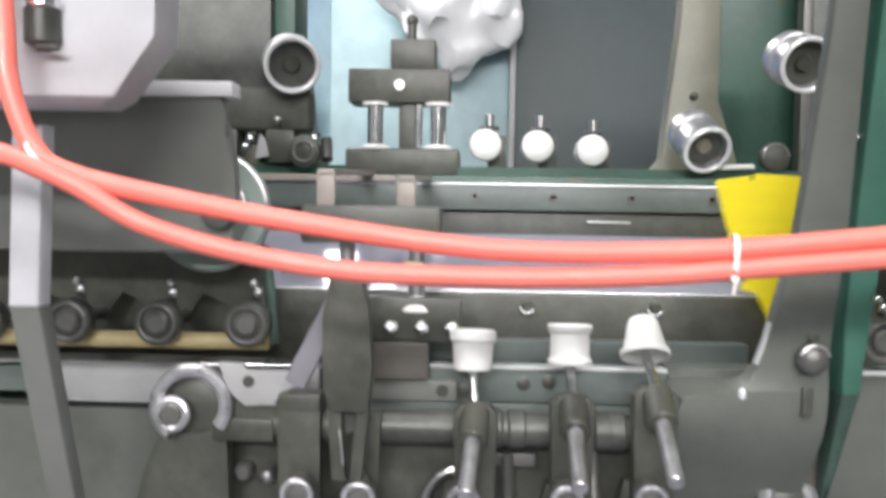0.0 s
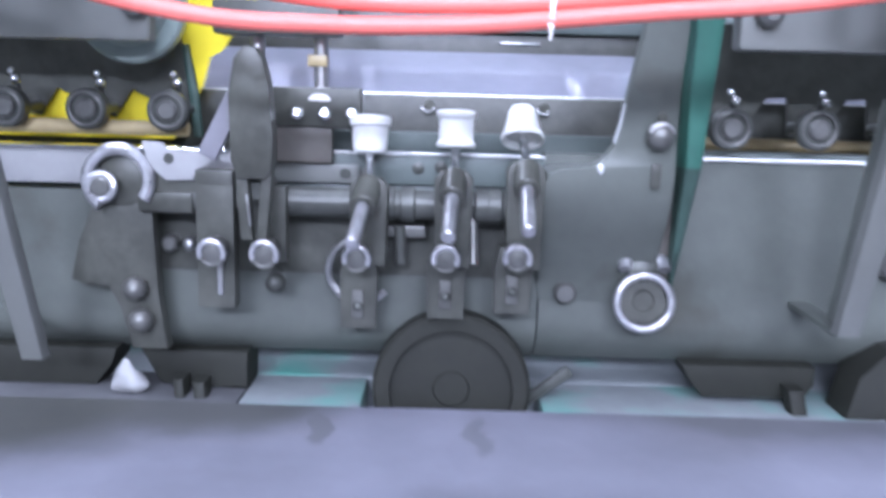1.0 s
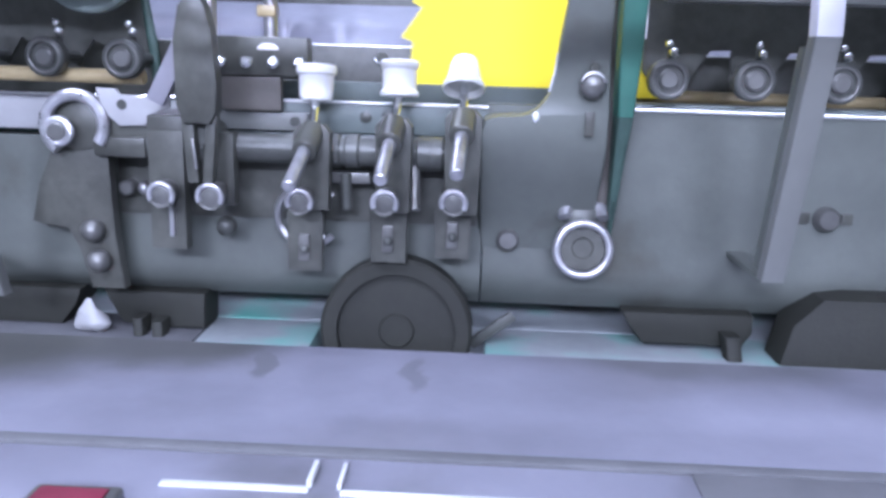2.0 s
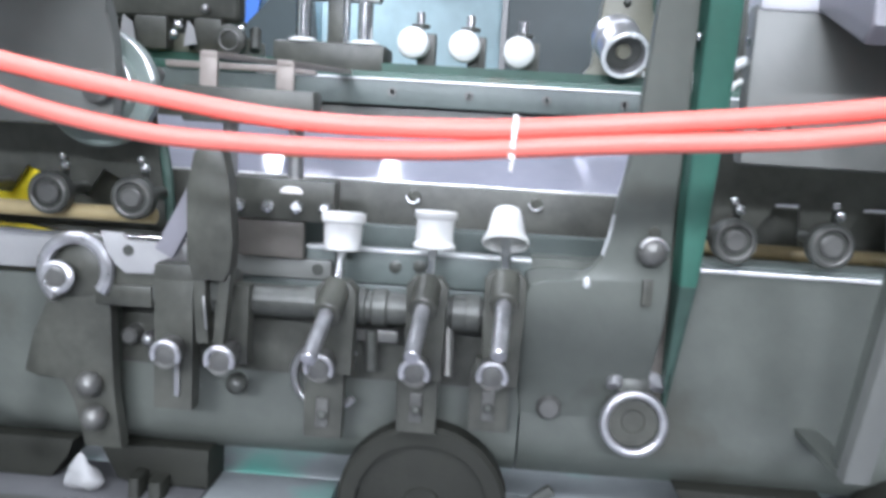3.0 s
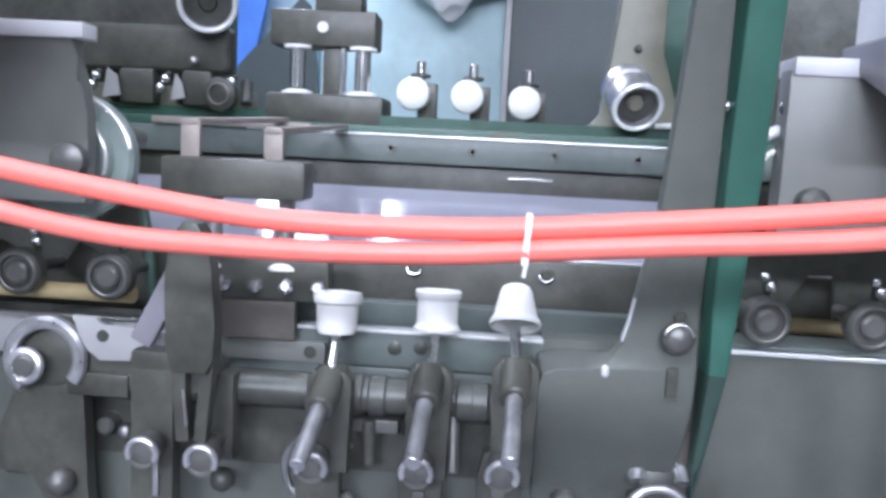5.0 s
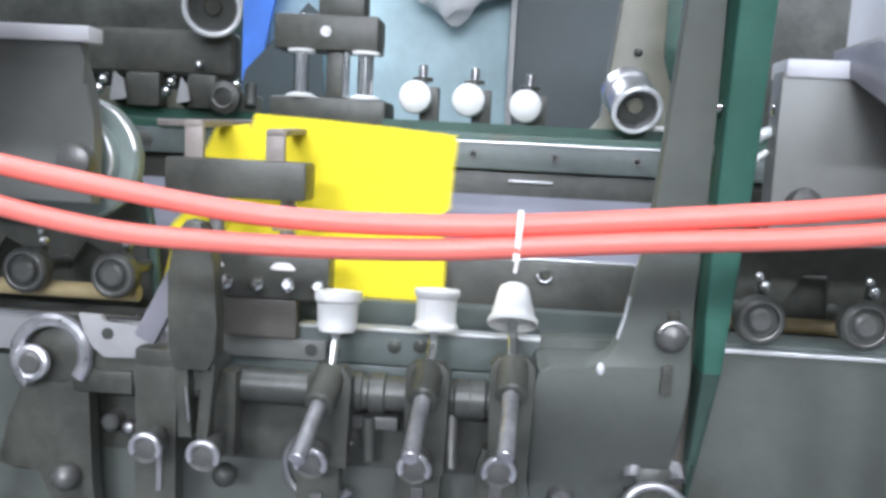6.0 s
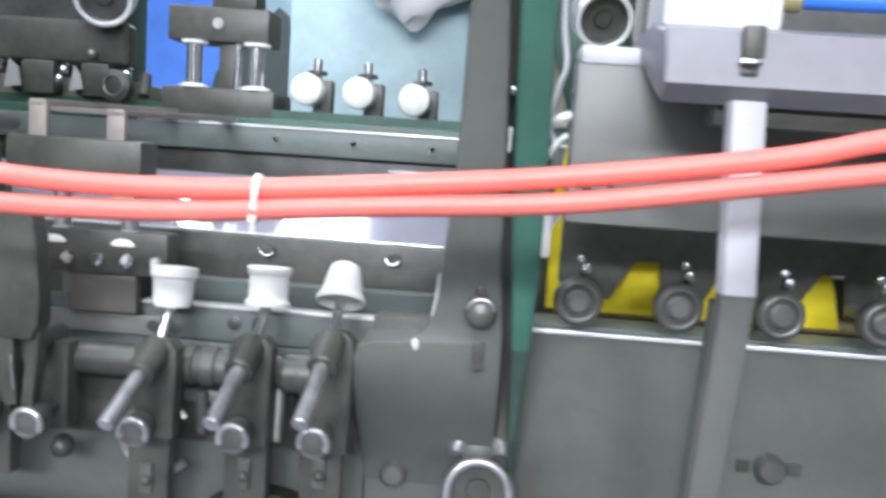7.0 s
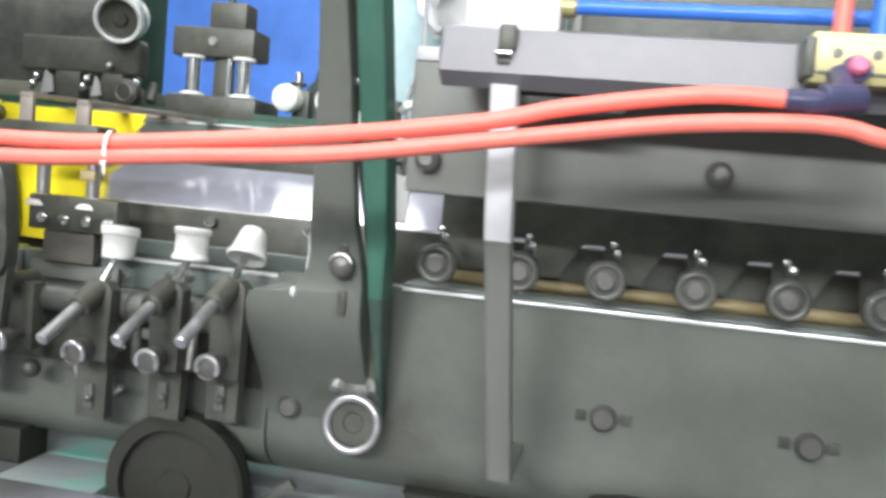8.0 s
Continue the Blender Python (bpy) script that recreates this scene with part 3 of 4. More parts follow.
def control_lever(knob, d, top, tip, foot, plate, tilt, flip, label):
    lv = empty("control_lever", label, "lever", "levers with white knobs")
    d = Vector(d).normalized()
    base = Vector(knob) - d * 0.036
    if flip:
        prof = [(0.006, 0.005), (0.006, 0.017), (0.0, 0.0205), (0.0, 0.0215), (0.003, 0.0225), (0.006, 0.0215), (0.008, 0.0195), (0.03, 0.0145), (0.035, 0.0125), (0.037, 0.009), (0.0375, 0)]
    elif tilt:
        prof = [(0.0, 0.005), (0.001, 0.0195), (0.004, 0.0205), (0.007, 0.0185), (0.009, 0.0178), (0.028, 0.0178), (0.030, 0.0195), (0.035, 0.0203), (0.037, 0.019), (0.037, 0.012), (0.034, 0.011), (0.034, 0)]
    else:
        prof = [(0.0, 0.005), (0.001, 0.0155), (0.005, 0.0175), (0.026, 0.0185), (0.028, 0.0208), (0.033, 0.0213), (0.037, 0.0205), (0.038, 0.012), (0.035, 0.011), (0.035, 0)]
    part("knob", lathe(B(), prof, base, d, 32), WHITE, lv, "white nylon knob")
    bend, tip = Vector(top), Vector(tip)
    way = (tip - bend).normalized()
    part("rod", rod(B(), base + d * 0.004, bend, 0.0046), CHROME, lv, "bright steel rod")
    part("collar", rod(B(), bend - way * 0.004, bend + way * 0.034, 0.0125), BLACK, lv)
    part("thick_rod", rod(B(), bend + way * 0.02, tip, 0.0068, 20), BRIGHT, lv, "thick bright rod end")
    part("arm", prism(B(), [(bend.x - 0.017, 0.985), (bend.x + 0.017, 0.985), (bend.x + 0.019, bend.z), (bend.x + 0.012, bend.z + 0.008), (bend.x - 0.012, bend.z + 0.008), (bend.x - 0.019, bend.z)], 0.512, 0.53, 0.002), BLACK, lv, "black lever arm")
    button_end(lv, foot)
    x0, x1, z0, z1 = plate
    pl = B()
    prism(pl, [(x0, z0), (x1, z0), (x1 + 0.001, z1), (x1 - 0.004, z1 + 0.02), (x0 + 0.004, z1 + 0.02), (x0 - 0.001, z1)], 0.53, 0.545, 0.0012)
    part("slot_plate", pl, BLACK, lv, "black slotted guide plate")
    xm = (x0 + x1) / 2
    part("slot", box(B(), xm - 0.006, xm + 0.005, 0.526, 0.531, z0 + 0.012, z0 + 0.04, 0.001), GUN, lv)
    part("plate_screw", ball(B(), (xm, 0.527, z0 + 0.024), 0.0055, 1.0), DARK, lv)
    return lv


control_lever((0.02, 0.558, 1.129), (0, 0.12, 1), (0.023, 0.516, 1.064), (0.016, 0.436, 1.02), (0.014, 0.5, 0.998), (-0.006, 0.03, 0.916, 0.975), False, False, "control lever with flanged white knob and steel rod")
control_lever((0.107, 0.56, 1.136), (0, 0.12, 1), (0.106, 0.516, 1.073), (0.102, 0.43, 1.03), (0.1, 0.5, 1.0), (0.082, 0.119, 0.928, 0.98), True, False, "control lever with spool-shaped white knob and steel rod")
control_lever((0.174, 0.572, 1.141), (0, 0.5, 0.87), (0.176, 0.512, 1.083), (0.172, 0.424, 1.038), (0.169, 0.498, 1.003), (0.15, 0.186, 0.935, 0.985), False, True, "control lever with conical white knob and steel rod")
shaft = empty("lever_shaft", "dark grey lever shaft below the rail", "shaft")
part("shaft_body", rod(B(), (-0.16, 0.548, 1.043), (0.19, 0.548, 1.043), 0.0155, 24), DARK, shaft)
for cx in (0.04, 0.06, 0.135, 0.148):
    part("shaft_collar", lathe(B(), [(-0.008, 0.016), (-0.006, 0.018), (0.006, 0.018), (0.008, 0.016)], (cx, 0.548, 1.043), (1, 0, 0), 24), DARK, shaft)
part("pale_collar", box(B(), 0.035, 0.078, 0.55, 0.57, 1.008, 1.02, 0.002), GUN, shaft)
part("link_bar", rod(B(), (0.125, 0.545, 1.035), (0.128, 0.53, 0.985), 0.006), GUN, shaft)
part("link_bar", rod(B(), (0.052, 0.55, 1.02), (0.054, 0.55, 0.98), 0.006), DARK, shaft)
part("collar_ring", torus(B(), (0.012, 0.55, 0.972), (0, -1, 0), 0.033, 0.004, 36, 8, 40, 320), STEEL, shaft, "grey steel ring")


# ---- levers without knobs ----
def ball_lever(foot, plate, small, label):
    lv = empty("ball_lever", label, "lever", "levers with ball ends")
    button_end(lv, foot)
    x0, x1, z0, z1 = plate
    part("slot_plate", prism(B(), [(x0, z0), (x1, z0), (x1, z1), (x0, z1)], 0.522, 0.54, 0.0012), BLACK, lv)
    if small:
        part("lower_ball", ball(B(), (foot[0] - 0.003, 0.545, foot[2] - 0.044), 0.011), DARK, lv)
    else:
        part("slot", box(B(), foot[0] - 0.002, foot[0] + 0.003, 0.518, 0.5225, z0 + 0.014, z0 + 0.05, 0.001), STEEL, lv)
    part("stem", rod(B(), (foot[0], foot[1] + 0.01, foot[2]), (foot[0], 0.56, foot[2] + 0.002), 0.006), GUN, lv)
    return lv


ball_lever((-0.126, 0.5, 1.0), (-0.149, -0.112, 0.936, 1.06), False, "black slotted lever with a grey ball end")
ball_lever((-0.0725, 0.488, 1.002), (-0.092, -0.06, 0.985, 1.06), True, "dark lever with two grey balls")
stud = empty("panel_stud", "small grey stud on the machine panel", "stud")
part("stud_head", ball(B(), (-0.163, 0.545, 0.996), 0.0075), STEEL, stud)
part("stud_shank", rod(B(), (-0.163, 0.548, 0.996), (-0.163, 0.59, 0.996), 0.005), GUN, stud)

# tall grey rocker handle
hand = empty("rocker_handle", "tall dark grey flat rocker handle", "handle")
hand.location = (-0.085, 0.485, 1.06)
hp = B()
prism(hp, [(-0.011, 0.012), (0.016, 0.012), (0.022, 0.024), (0.023, 0.05), (0.019, 0.1), (0.014, 0.122), (0.008, 0.131), (-0.003, 0.133), (-0.012, 0.122), (-0.018, 0.09), (-0.017, 0.03)], -0.008, 0.012, 0.002)
part("blade", hp, BLACK, hand, "dark flat blade")
# paler colour stands for light caught by the blade's bevel
part("face_strip", obox(B(), pose(-0.024, 0.014, 0.07, 0, 27, 0), 0.019, 0.012, 0.09, 0.003), CONSOLE, hand, "paler strip for the lit bevel")
part("prong", obox(B(), pose(-0.007, 0.006, -0.012, 0, -4, 0), 0.0115, 0.014, 0.07, 0.002), BLACK, hand)
part("prong", obox(B(), pose(0.0125, 0.006, -0.012, 0, 5, 0), 0.0105, 0.014, 0.07, 0.002), BLACK, hand)
part("prong_edge", obox(B(), pose(-0.002, -0.001, -0.018, 0, -6, 0), 0.002, 0.004, 0.03, 0.0006), STEEL, hand)
part("pivot", rod(B(), (0, 0.01, 0.0), (0, 0.07, 0.0), 0.011), DARK, hand)
part("side_block", box(B(), -0.15, -0.112, 0.523, 0.55, 1.03, 1.075, 0.003), BLACK, frame_m)
part("side_block", box(B(), -0.196, -0.118, 0.535, 0.56, 1.035, 1.07, 0.003), BLACK, frame_m)
part("tee_bracket", prism(B(), [(-0.2034, 1.1008), (-0.1826, 1.1001), (-0.179, 1.094), (-0.1281, 1.0929), (-0.1269, 1.0841), (-0.1331, 1.0802), (-0.1497, 1.0764), (-0.1522, 1.0638), (-0.1798, 1.0627), (-0.1903, 1.0711), (-0.1982, 1.0839)], 0.529, 0.534, 0.001), GREYL, frame_m, "pale worn tee bracket")
part("bracket_hole", lathe(B(), [(0, 0.0055), (0.0012, 0.005), (0.0012, 0)], (-0.1767, 0.5292, 1.0845), (0, -1, 0), 14), DARK, frame_m)
part("bracket_block", box(B(), -0.21, -0.155, 0.53, 0.56, 1.03, 1.051, 0.003), BLACK, frame_m)
part("panel_boss", lathe(B(), [(0, 0.009), (0.02, 0.0085), (0.023, 0.006), (0.023, 0)], (-0.191, 0.583, 0.992), (0, -1, 0), 18), GUN, frame_m, "small grey boss")
part("rail_plate", box(B(), -0.11, 0.006, 0.579, 0.5855, 1.059, 1.0785, 0.002), COVER, frame_m, "pale worn rail plate")
part("rail_plate_hole", lathe(B(), [(0, 0.006), (0.001, 0.0055), (0.001, 0)], (-0.008, 0.5788, 1.069), (0, -1, 0), 14), DARK, frame_m)
part("side_block", box(B(), -0.087, -0.02, 0.568, 0.58, 1.08, 1.117, 0.006), BROWN, frame_m, "brownish rounded plate")

# collar ring with its arm
cr = empty("collar_clamp", "bright open steel collar on a black arm", "clamp")
part("big_ring", torus(B(), (-0.228, 0.53, 1.062), (0, -1, 0.1), 0.031, 0.0066, 40, 10, -35, 235), BRIGHT, cr, "bright steel ring")
part("ring_body", lathe(B(), [(0, 0.029), (0.03, 0.029), (0.032, 0.026), (0.032, 0.0)], (-0.228, 0.57, 1.062), (0, -1, 0.05), 32), BLACK, cr)
part("small_ring", torus(B(), (-0.243, 0.524, 1.055), (0, -1, 0.1), 0.0125, 0.0042, 28, 8, -100, 170), BRIGHT, cr, "small bright ring")
part("ring_core", lathe(B(), [(0, 0.012), (0.012, 0.012), (0.016, 0.008), (0.016, 0)], (-0.243, 0.535, 1.055), (0, -1, 0), 24), GUN, cr)
ar = B()
prism(ar, [(-0.256, 1.045), (-0.2, 1.045), (-0.198, 0.99), (-0.196, 0.94), (-0.188, 0.884), (-0.226, 0.884), (-0.234, 0.93), (-0.246, 0.953), (-0.27, 0.951), (-0.286, 0.957), (-0.275, 0.998)], 0.54, 0.556, 0.002)
part("arm", ar, BLACK, cr, "black forked arm")
for bz in (0.95, 0.917):
    part("arm_ball", ball(B(), (-0.217 + (0.95 - bz) * 0.15, 0.532, bz), 0.0125), GUN, cr)

# handwheel
hw = empty("hand_knob", "bright rimmed round hand knob on the panel", "knob")
part("rim", torus(B(), (0.3084, 0.5555, 0.9452), (0, -1, 0.12), 0.0285, 0.0046, 40, 12), BRIGHT, hw, "bright steel rim")
part("face", lathe(B(), [(0, 0.026), (0.003, 0.024), (0.003, 0.012), (0.001, 0.01), (0.001, 0)], (0.3084, 0.562, 0.9452), (0, -1, 0.12), 32), BLACK, hw)
part("neck", lathe(B(), [(0, 0.031), (0.004, 0.031), (0.006, 0.026), (0.016, 0.024), (0.018, 0.025)], (0.3074, 0.59, 0.966), (0, -1, -0.1), 32), BLACK, hw)
part("collar", torus(B(), (0.3074, 0.5585, 0.981), (0, -0.75, 0.6), 0.0205, 0.0075, 32, 10, -5, 185), BRIGHT, hw, "bright collar")
part("collar_core", lathe(B(), [(0, 0.0185), (0.012, 0.0185), (0.015, 0.014), (0.015, 0)], (0.3074, 0.574, 0.981), (0, -0.9, 0.3), 28), DARK, hw)
pb = empty("panel_boss", "round grey boss on the panel", "boss")
part("boss", lathe(B(), [(0, 0.013), (0.012, 0.0125), (0.016, 0.009), (0.016, 0)], (0.228, 0.586, 0.948), (0, -1, 0), 24), GUN, pb)
gb = empty("panel_latch", "grey panel latch with dark side slots", "latch")
part("latch_knob", lathe(B(), [(0, 0.014), (0.012, 0.0135), (0.017, 0.01), (0.017, 0)], (0.571, 0.586, 0.984), (0, -1, 0), 24), GUN, gb)
for s in (-1, 1):
    part("latch_slot", box(B(), 0.571 + 0.023 * s - 0.006, 0.571 + 0.023 * s + 0.006, 0.5795, 0.586, 0.978, 0.99, 0.001), BLACK, gb)
copy_thing(gb, pose(0.202, 0, 0.0))


# ---- chain rollers along the gaps ----
def chain_roller():
    r = empty("chain_roller", "dark roller disc with grey ring and bright pin", "roller", "chain rollers")
    dc = part("disc", lathe(B(), [(0, 0.021), (0.012, 0.021), (0.014, 0.019), (0.014, 0.0155), (0.011, 0.0145), (0.011, 0)], (0, 0.012, 0), (0, -1, 0), 32), DARK, r)
    part("ring", torus(B(), (0, -0.001, 0), (0, -1, 0), 0.0165, 0.0016, 32, 8), GUN, dc, "grey worn ring")
    part("hub", lathe(B(), [(0, 0.0105), (0.004, 0.0105), (0.006, 0.008), (0.006, 0)], (0, 0.002, 0), (0, -1, 0), 20), GUN, dc)
    part("axle", rod(B(), (0, 0.01, 0), (0, 0.075, 0), 0.006), DARK, r)
    part("pin", rod(B(), (0.005, 0.02, 0.016), (0.002, 0.016, 0.038), 0.0035), DARK, r)
    part("pin_ball", ball(B(), (0.006, 0.014, 0.028), 0.0052), CHROME, r, "bright pin ball")
    part("pin_ball", ball(B(), (0.001, 0.016, 0.036), 0.0042), CHROME, r, "bright pin ball")
    return r


first = chain_roller()
first.matrix_basis = pose(0.384, 0.556, 1.127)
for i in range(1, 10):
    copy_thing(first, pose(0.384 + 0.0873 * i, 0.556, 1.128, 0, random.uniform(-12, 12), 0))
for i in range(6):
    copy_thing(first, pose(-0.187 - 0.083 * i, 0.56, 1.13, 0, random.uniform(-12, 12), 0))
for x0, x1, y, z in ((0.37, 1.8, 0.6595, 1.1055), (-1.2, -0.172, 0.582, 1.111)):
    thing("tan_bar", rod(B(), (x0, y, z), (x1, y, z), 0.0078), TAN, "tan wooden bar below the chain rollers", "bar")


def guide_plate(name, x0, x1, start, pitch, rise, lean):
    """A black plate whose lower edge steps between the rollers."""
    x = start
    pts = [(x0, 1.135)]
    while x + pitch <= x1:
        a, b = x + 0.02, x + pitch - 0.016
        if rise:
            pts += [(x, 1.117), (x + 0.037, 1.12), (x + 0.048, 1.14), (x + 0.06, 1.158), (x + 0.083, 1.159), (x + 0.0865, 1.119)]
        else:
            pts += [(x, 1.12), (a, 1.15), (b, 1.128), (b + 0.004, 1.12)]
        x += pitch
    pts += [(x1, 1.125), (x1 - lean, 1.235), (x0, 1.235)]
    return thing(name, prism(B(), pts, 0.634, 0.64), BLACK, "black guide plate with stepped lower edge", "plate")


guide_plate("guide_plate", 0.371, 1.8, 0.384, 0.0873, True, 0.0)
guide_plate("guide_plate", -1.2, -0.186, -1.183, 0.083, False, 0.012)
thing("guide_post", loft(B(), [(1.1, -0.1845, -0.174, 0.634, 0.64), (1.15, -0.189, -0.178, 0.634, 0.64), (1.2, -0.1965, -0.187, 0.634, 0.64)]), WORNGREEN, "worn green upright strip beside the guide plate", "post")

# ---- covers ----
cr_ = empty("side_cover", "grey painted cover box with bright top edge", "cover", "covers")
part("cover_body", box(B(), 0.36, 1.9, 0.485, 0.512, 1.2, 1.33, 0.006), COVER, cr_)
# sheen of the glossy top is put into this pale colour
part("cover_top", box(B(), 0.362, 1.9, 0.482, 0.52, 1.324, 1.338, 0.003), SLEEVE, cr_, "pale top edge with its sheen in the colour")
for kx, kz in ((0.383, 1.232), (0.647, 1.24)):
    part("cover_knob", lathe(B(), [(0, 0.011), (0.012, 0.012), (0.018, 0.011), (0.022, 0.006), (0.022, 0)], (kx, 0.49, kz), (0, -1, 0), 24), GUN, cr_)
rp = empty("rear_panel", "plain dark grey rear panel standing on the ledge", "panel")
part("panel_sheet", box(B(), 0.475, 1.6, 1.0, 1.02, 1.2945, 1.9, 0.004), DARK, rp)
part("panel_edge", box(B(), 0.472, 0.486, 0.996, 1.022, 1.2945, 1.9, 0.002), GUN, rp, "grey folded edge")
for k in range(9):
    part("chip", obox(B(), pose(0.427 + 0.009 * random.random(), 0.4815, 1.322 + 0.012 * random.random(), 0, random.uniform(0, 90), 0), 0.002 + 0.002 * random.random(), 0.0012, 0.0016, 0.0003), WHITE, cr_, "bare bright chip")
cl = empty("side_cover", "grey painted cover box beside a green disc", "cover", "covers")
cb = B()
prism(cb, [(-1.3, 1.197), (-0.19, 1.197), (-0.188, 1.25), (-0.189, 1.268), (-0.193, 1.298), (-0.2, 1.318), (-0.199, 1.34), (-1.3, 1.34)], 0.526, 0.542, 0.004)
part("cover_body", cb, COVER, cl)
# white paint carries the top edge's reflected brightness
part("cover_top", box(B(), -1.3, -0.189, 0.52, 0.546, 1.332, 1.345, 0.002), WPAINT, cl, "pale top edge with its sheen in the colour")
part("cover_knob", lathe(B(), [(0, 0.014), (0.01, 0.0155), (0.014, 0.014), (0.016, 0.01), (0.016, 0)], (-0.2, 0.527, 1.2335), (0, -1, 0), 24), GUN, cl)
dg = empty("green_disc", "pale green painted disc with highlight arcs on its rims", "disc")
part("disc_body", lathe(B(), [(0, 0.055), (0.004, 0.057), (0.016, 0.057), (0.02, 0.054), (0.02, 0.041), (0.028, 0.039), (0.031, 0.036), (0.031, 0)], (-0.2275, 0.592, 1.2335), (0, -1, 0), 48), PALEGREEN, dg)
# two bright arcs model the highlights at the disc's upper right
part("disc_rim", torus(B(), (-0.2275, 0.5745, 1.2335), (0, -1, 0), 0.0545, 0.0028, 44, 8, 10, 80), EDGE, dg, "bright arc set as the outer rim highlight")
part("inner_rim", torus(B(), (-0.2275, 0.563, 1.2335), (0, -1, 0), 0.0372, 0.0024, 44, 8, -20, 60), EDGE, dg, "bright arc set as the inner rim highlight")
part("disc_axle", rod(B(), (-0.221, 0.59, 1.252), (-0.221, 0.7, 1.252), 0.01), GUN, dg)
sm = empty("white_tab", "white plastic tab hanging beside the green column", "tab")
part("tab", box(B(), 0.337, 0.354, 0.534, 0.538, 1.166, 1.216, 0.0015), WHITE, sm)
part("tab_hanger", rod(B(), (0.346, 0.536, 1.214), (0.348, 0.545, 1.262), 0.003), DARK, sm)
wt = empty("bent_tube", "bent clear tube beside the cover", "tube")
part("tube_body", sweep(B(), [(0.356, 0.54, 1.24), (0.352, 0.525, 1.26), (0.345, 0.53, 1.28), (0.351, 0.53, 1.31), (0.356, 0.54, 1.33), (0.352, 0.55, 1.37), (0.352, 0.55, 1.45)], 0.0024), SLEEVE, wt)

part("tube_end", sweep(B(), [(0.343, 0.5, 1.247), (0.3465, 0.499, 1.256), (0.352, 0.499, 1.264), (0.359, 0.502, 1.269)], 0.0022), WHITE, wt, "white bent tip")
part("tube_clip", sweep(B(), [(0.348, 0.502, 1.277), (0.354, 0.498, 1.282), (0.363, 0.502, 1.285)], 0.0045), EDGE, wt)
part("tube_screw", ball(B(), (0.362, 0.497, 1.3), 0.004, 1.5), CHROME, wt)

# ---- upper console with its white box, tubes and brass block ----
con = empty("console", "light grey console beam with white box and key slot", "console")
part("beam", bar_x(B(), [(0.392, 1.291), (0.376, 1.302), (0.379, 1.318), (0.385, 1.338), (0.44, 1.35), (0.52, 1.35), (0.52, 1.338)], 0.407, 1.9, 0.004), CONSOLE, con, "light grey rounded beam")
part("white_box", box(B(), 0.414, 0.497, 0.438, 0.515, 1.346, 1.47, 0.006, 3), WPAINT, con, "white enamel box")
# black block stands in for the shadow gap below the beam
part("under_clip", box(B(), 0.447, 0.56, 0.4, 0.43, 1.278, 1.302, 0.003), BLACK, con)
part("key_slot", box(B(), 0.455, 0.469, 0.3745, 0.386, 1.319, 1.341, 0.003), BLACK, con, "dark key switch")
part("key_ring", box(B(), 0.4535, 0.467, 0.372, 0.385, 1.3155, 1.319, 0.001), CHROME, con)
part("key_slot", box(B(), 0.4545, 0.466, 0.376, 0.386, 1.308, 1.314, 0.002), BLACK, con)
part("fitting", rod(B(), (0.496, 0.447, 1.371), (0.51, 0.447, 1.371), 0.0085), BRASS, con)
part("blue_tube", rod(B(), (0.508, 0.447, 1.372), (0.95, 0.44, 1.3735), 0.0065), BLUE, con, "blue plastic air tube")
br = empty("valve_block", "dull brass valve block with pink button and hose fittings", "valve")
part("block", box(B(), 0.686, 0.86, 0.355, 0.385, 1.306, 1.343, 0.002), BRASS, br)
part("block_cap", box(B(), 0.6815, 0.689, 0.352, 0.386, 1.31, 1.339, 0.002), DARK, br)
for sx in (0.703, 0.73, 0.76):
    part("block_screw", lathe(B(), [(0, 0.004), (0.002, 0.004), (0.002, 0)], (sx, 0.356, 1.328), (0, -1, 0), 12), GUN, br)
part("groove", box(B(), 0.69, 0.86, 0.3535, 0.356, 1.3125, 1.315, 0.0004), DARK, br)
part("button", lathe(B(), [(0, 0.007), (0.01, 0.007), (0.013, 0.005), (0.013, 0)], (0.715, 0.35, 1.316), (0, -1, 0.2), 20), PINK, br, "pink round button")
part("elbow", sweep(B(), [(0.672, 0.3, 1.285), (0.684, 0.302, 1.285), (0.7, 0.315, 1.288), (0.705, 0.335, 1.3), (0.706, 0.355, 1.312)], 0.0088), PURPLE, br, "violet hose elbow")
part("elbow", rod(B(), (0.684, 0.302, 1.287), (0.712, 0.312, 1.29), 0.0105), PURPLE, br, "violet hose fitting")
part("button_ring", torus(B(), (0.715, 0.345, 1.316), (0, -1, 0.2), 0.0085, 0.002, 24, 8), PURPLE, br)
part("riser_hose", rod(B(), (0.708, 0.372, 1.342), (0.706, 0.372, 1.6), 0.0065), RED, br, "red riser hose")
part("riser_tube", rod(B(), (0.735, 0.375, 1.342), (0.737, 0.375, 1.6), 0.007), BLUE, br, "blue riser tube")

# rounded pale housing above the left cover
lh = empty("pale_housing", "pale grey rounded housing with a dark hose fitting", "housing")
part("housing_body", loft(B(), [(1.302, -0.6, -0.222, 0.342, 0.37), (1.308, -0.6, -0.211, 0.335, 0.37), (1.325, -0.6, -0.198, 0.332, 0.37), (1.345, -0.6, -0.183, 0.33, 0.37), (1.6, -0.6, -0.172, 0.33, 0.37)]), SLEEVE, lh)
part("fitting_body", rod(B(), (-0.252, 0.326, 1.338), (-0.252, 0.326, 1.36), 0.011), DARK, lh)
part("fitting_band", rod(B(), (-0.252, 0.326, 1.36), (-0.252, 0.326, 1.366), 0.0118), CHROME, lh)
part("fitting_tip", rod(B(), (-0.252, 0.326, 1.366), (-0.252, 0.326, 1.4), 0.009), DARK, lh)
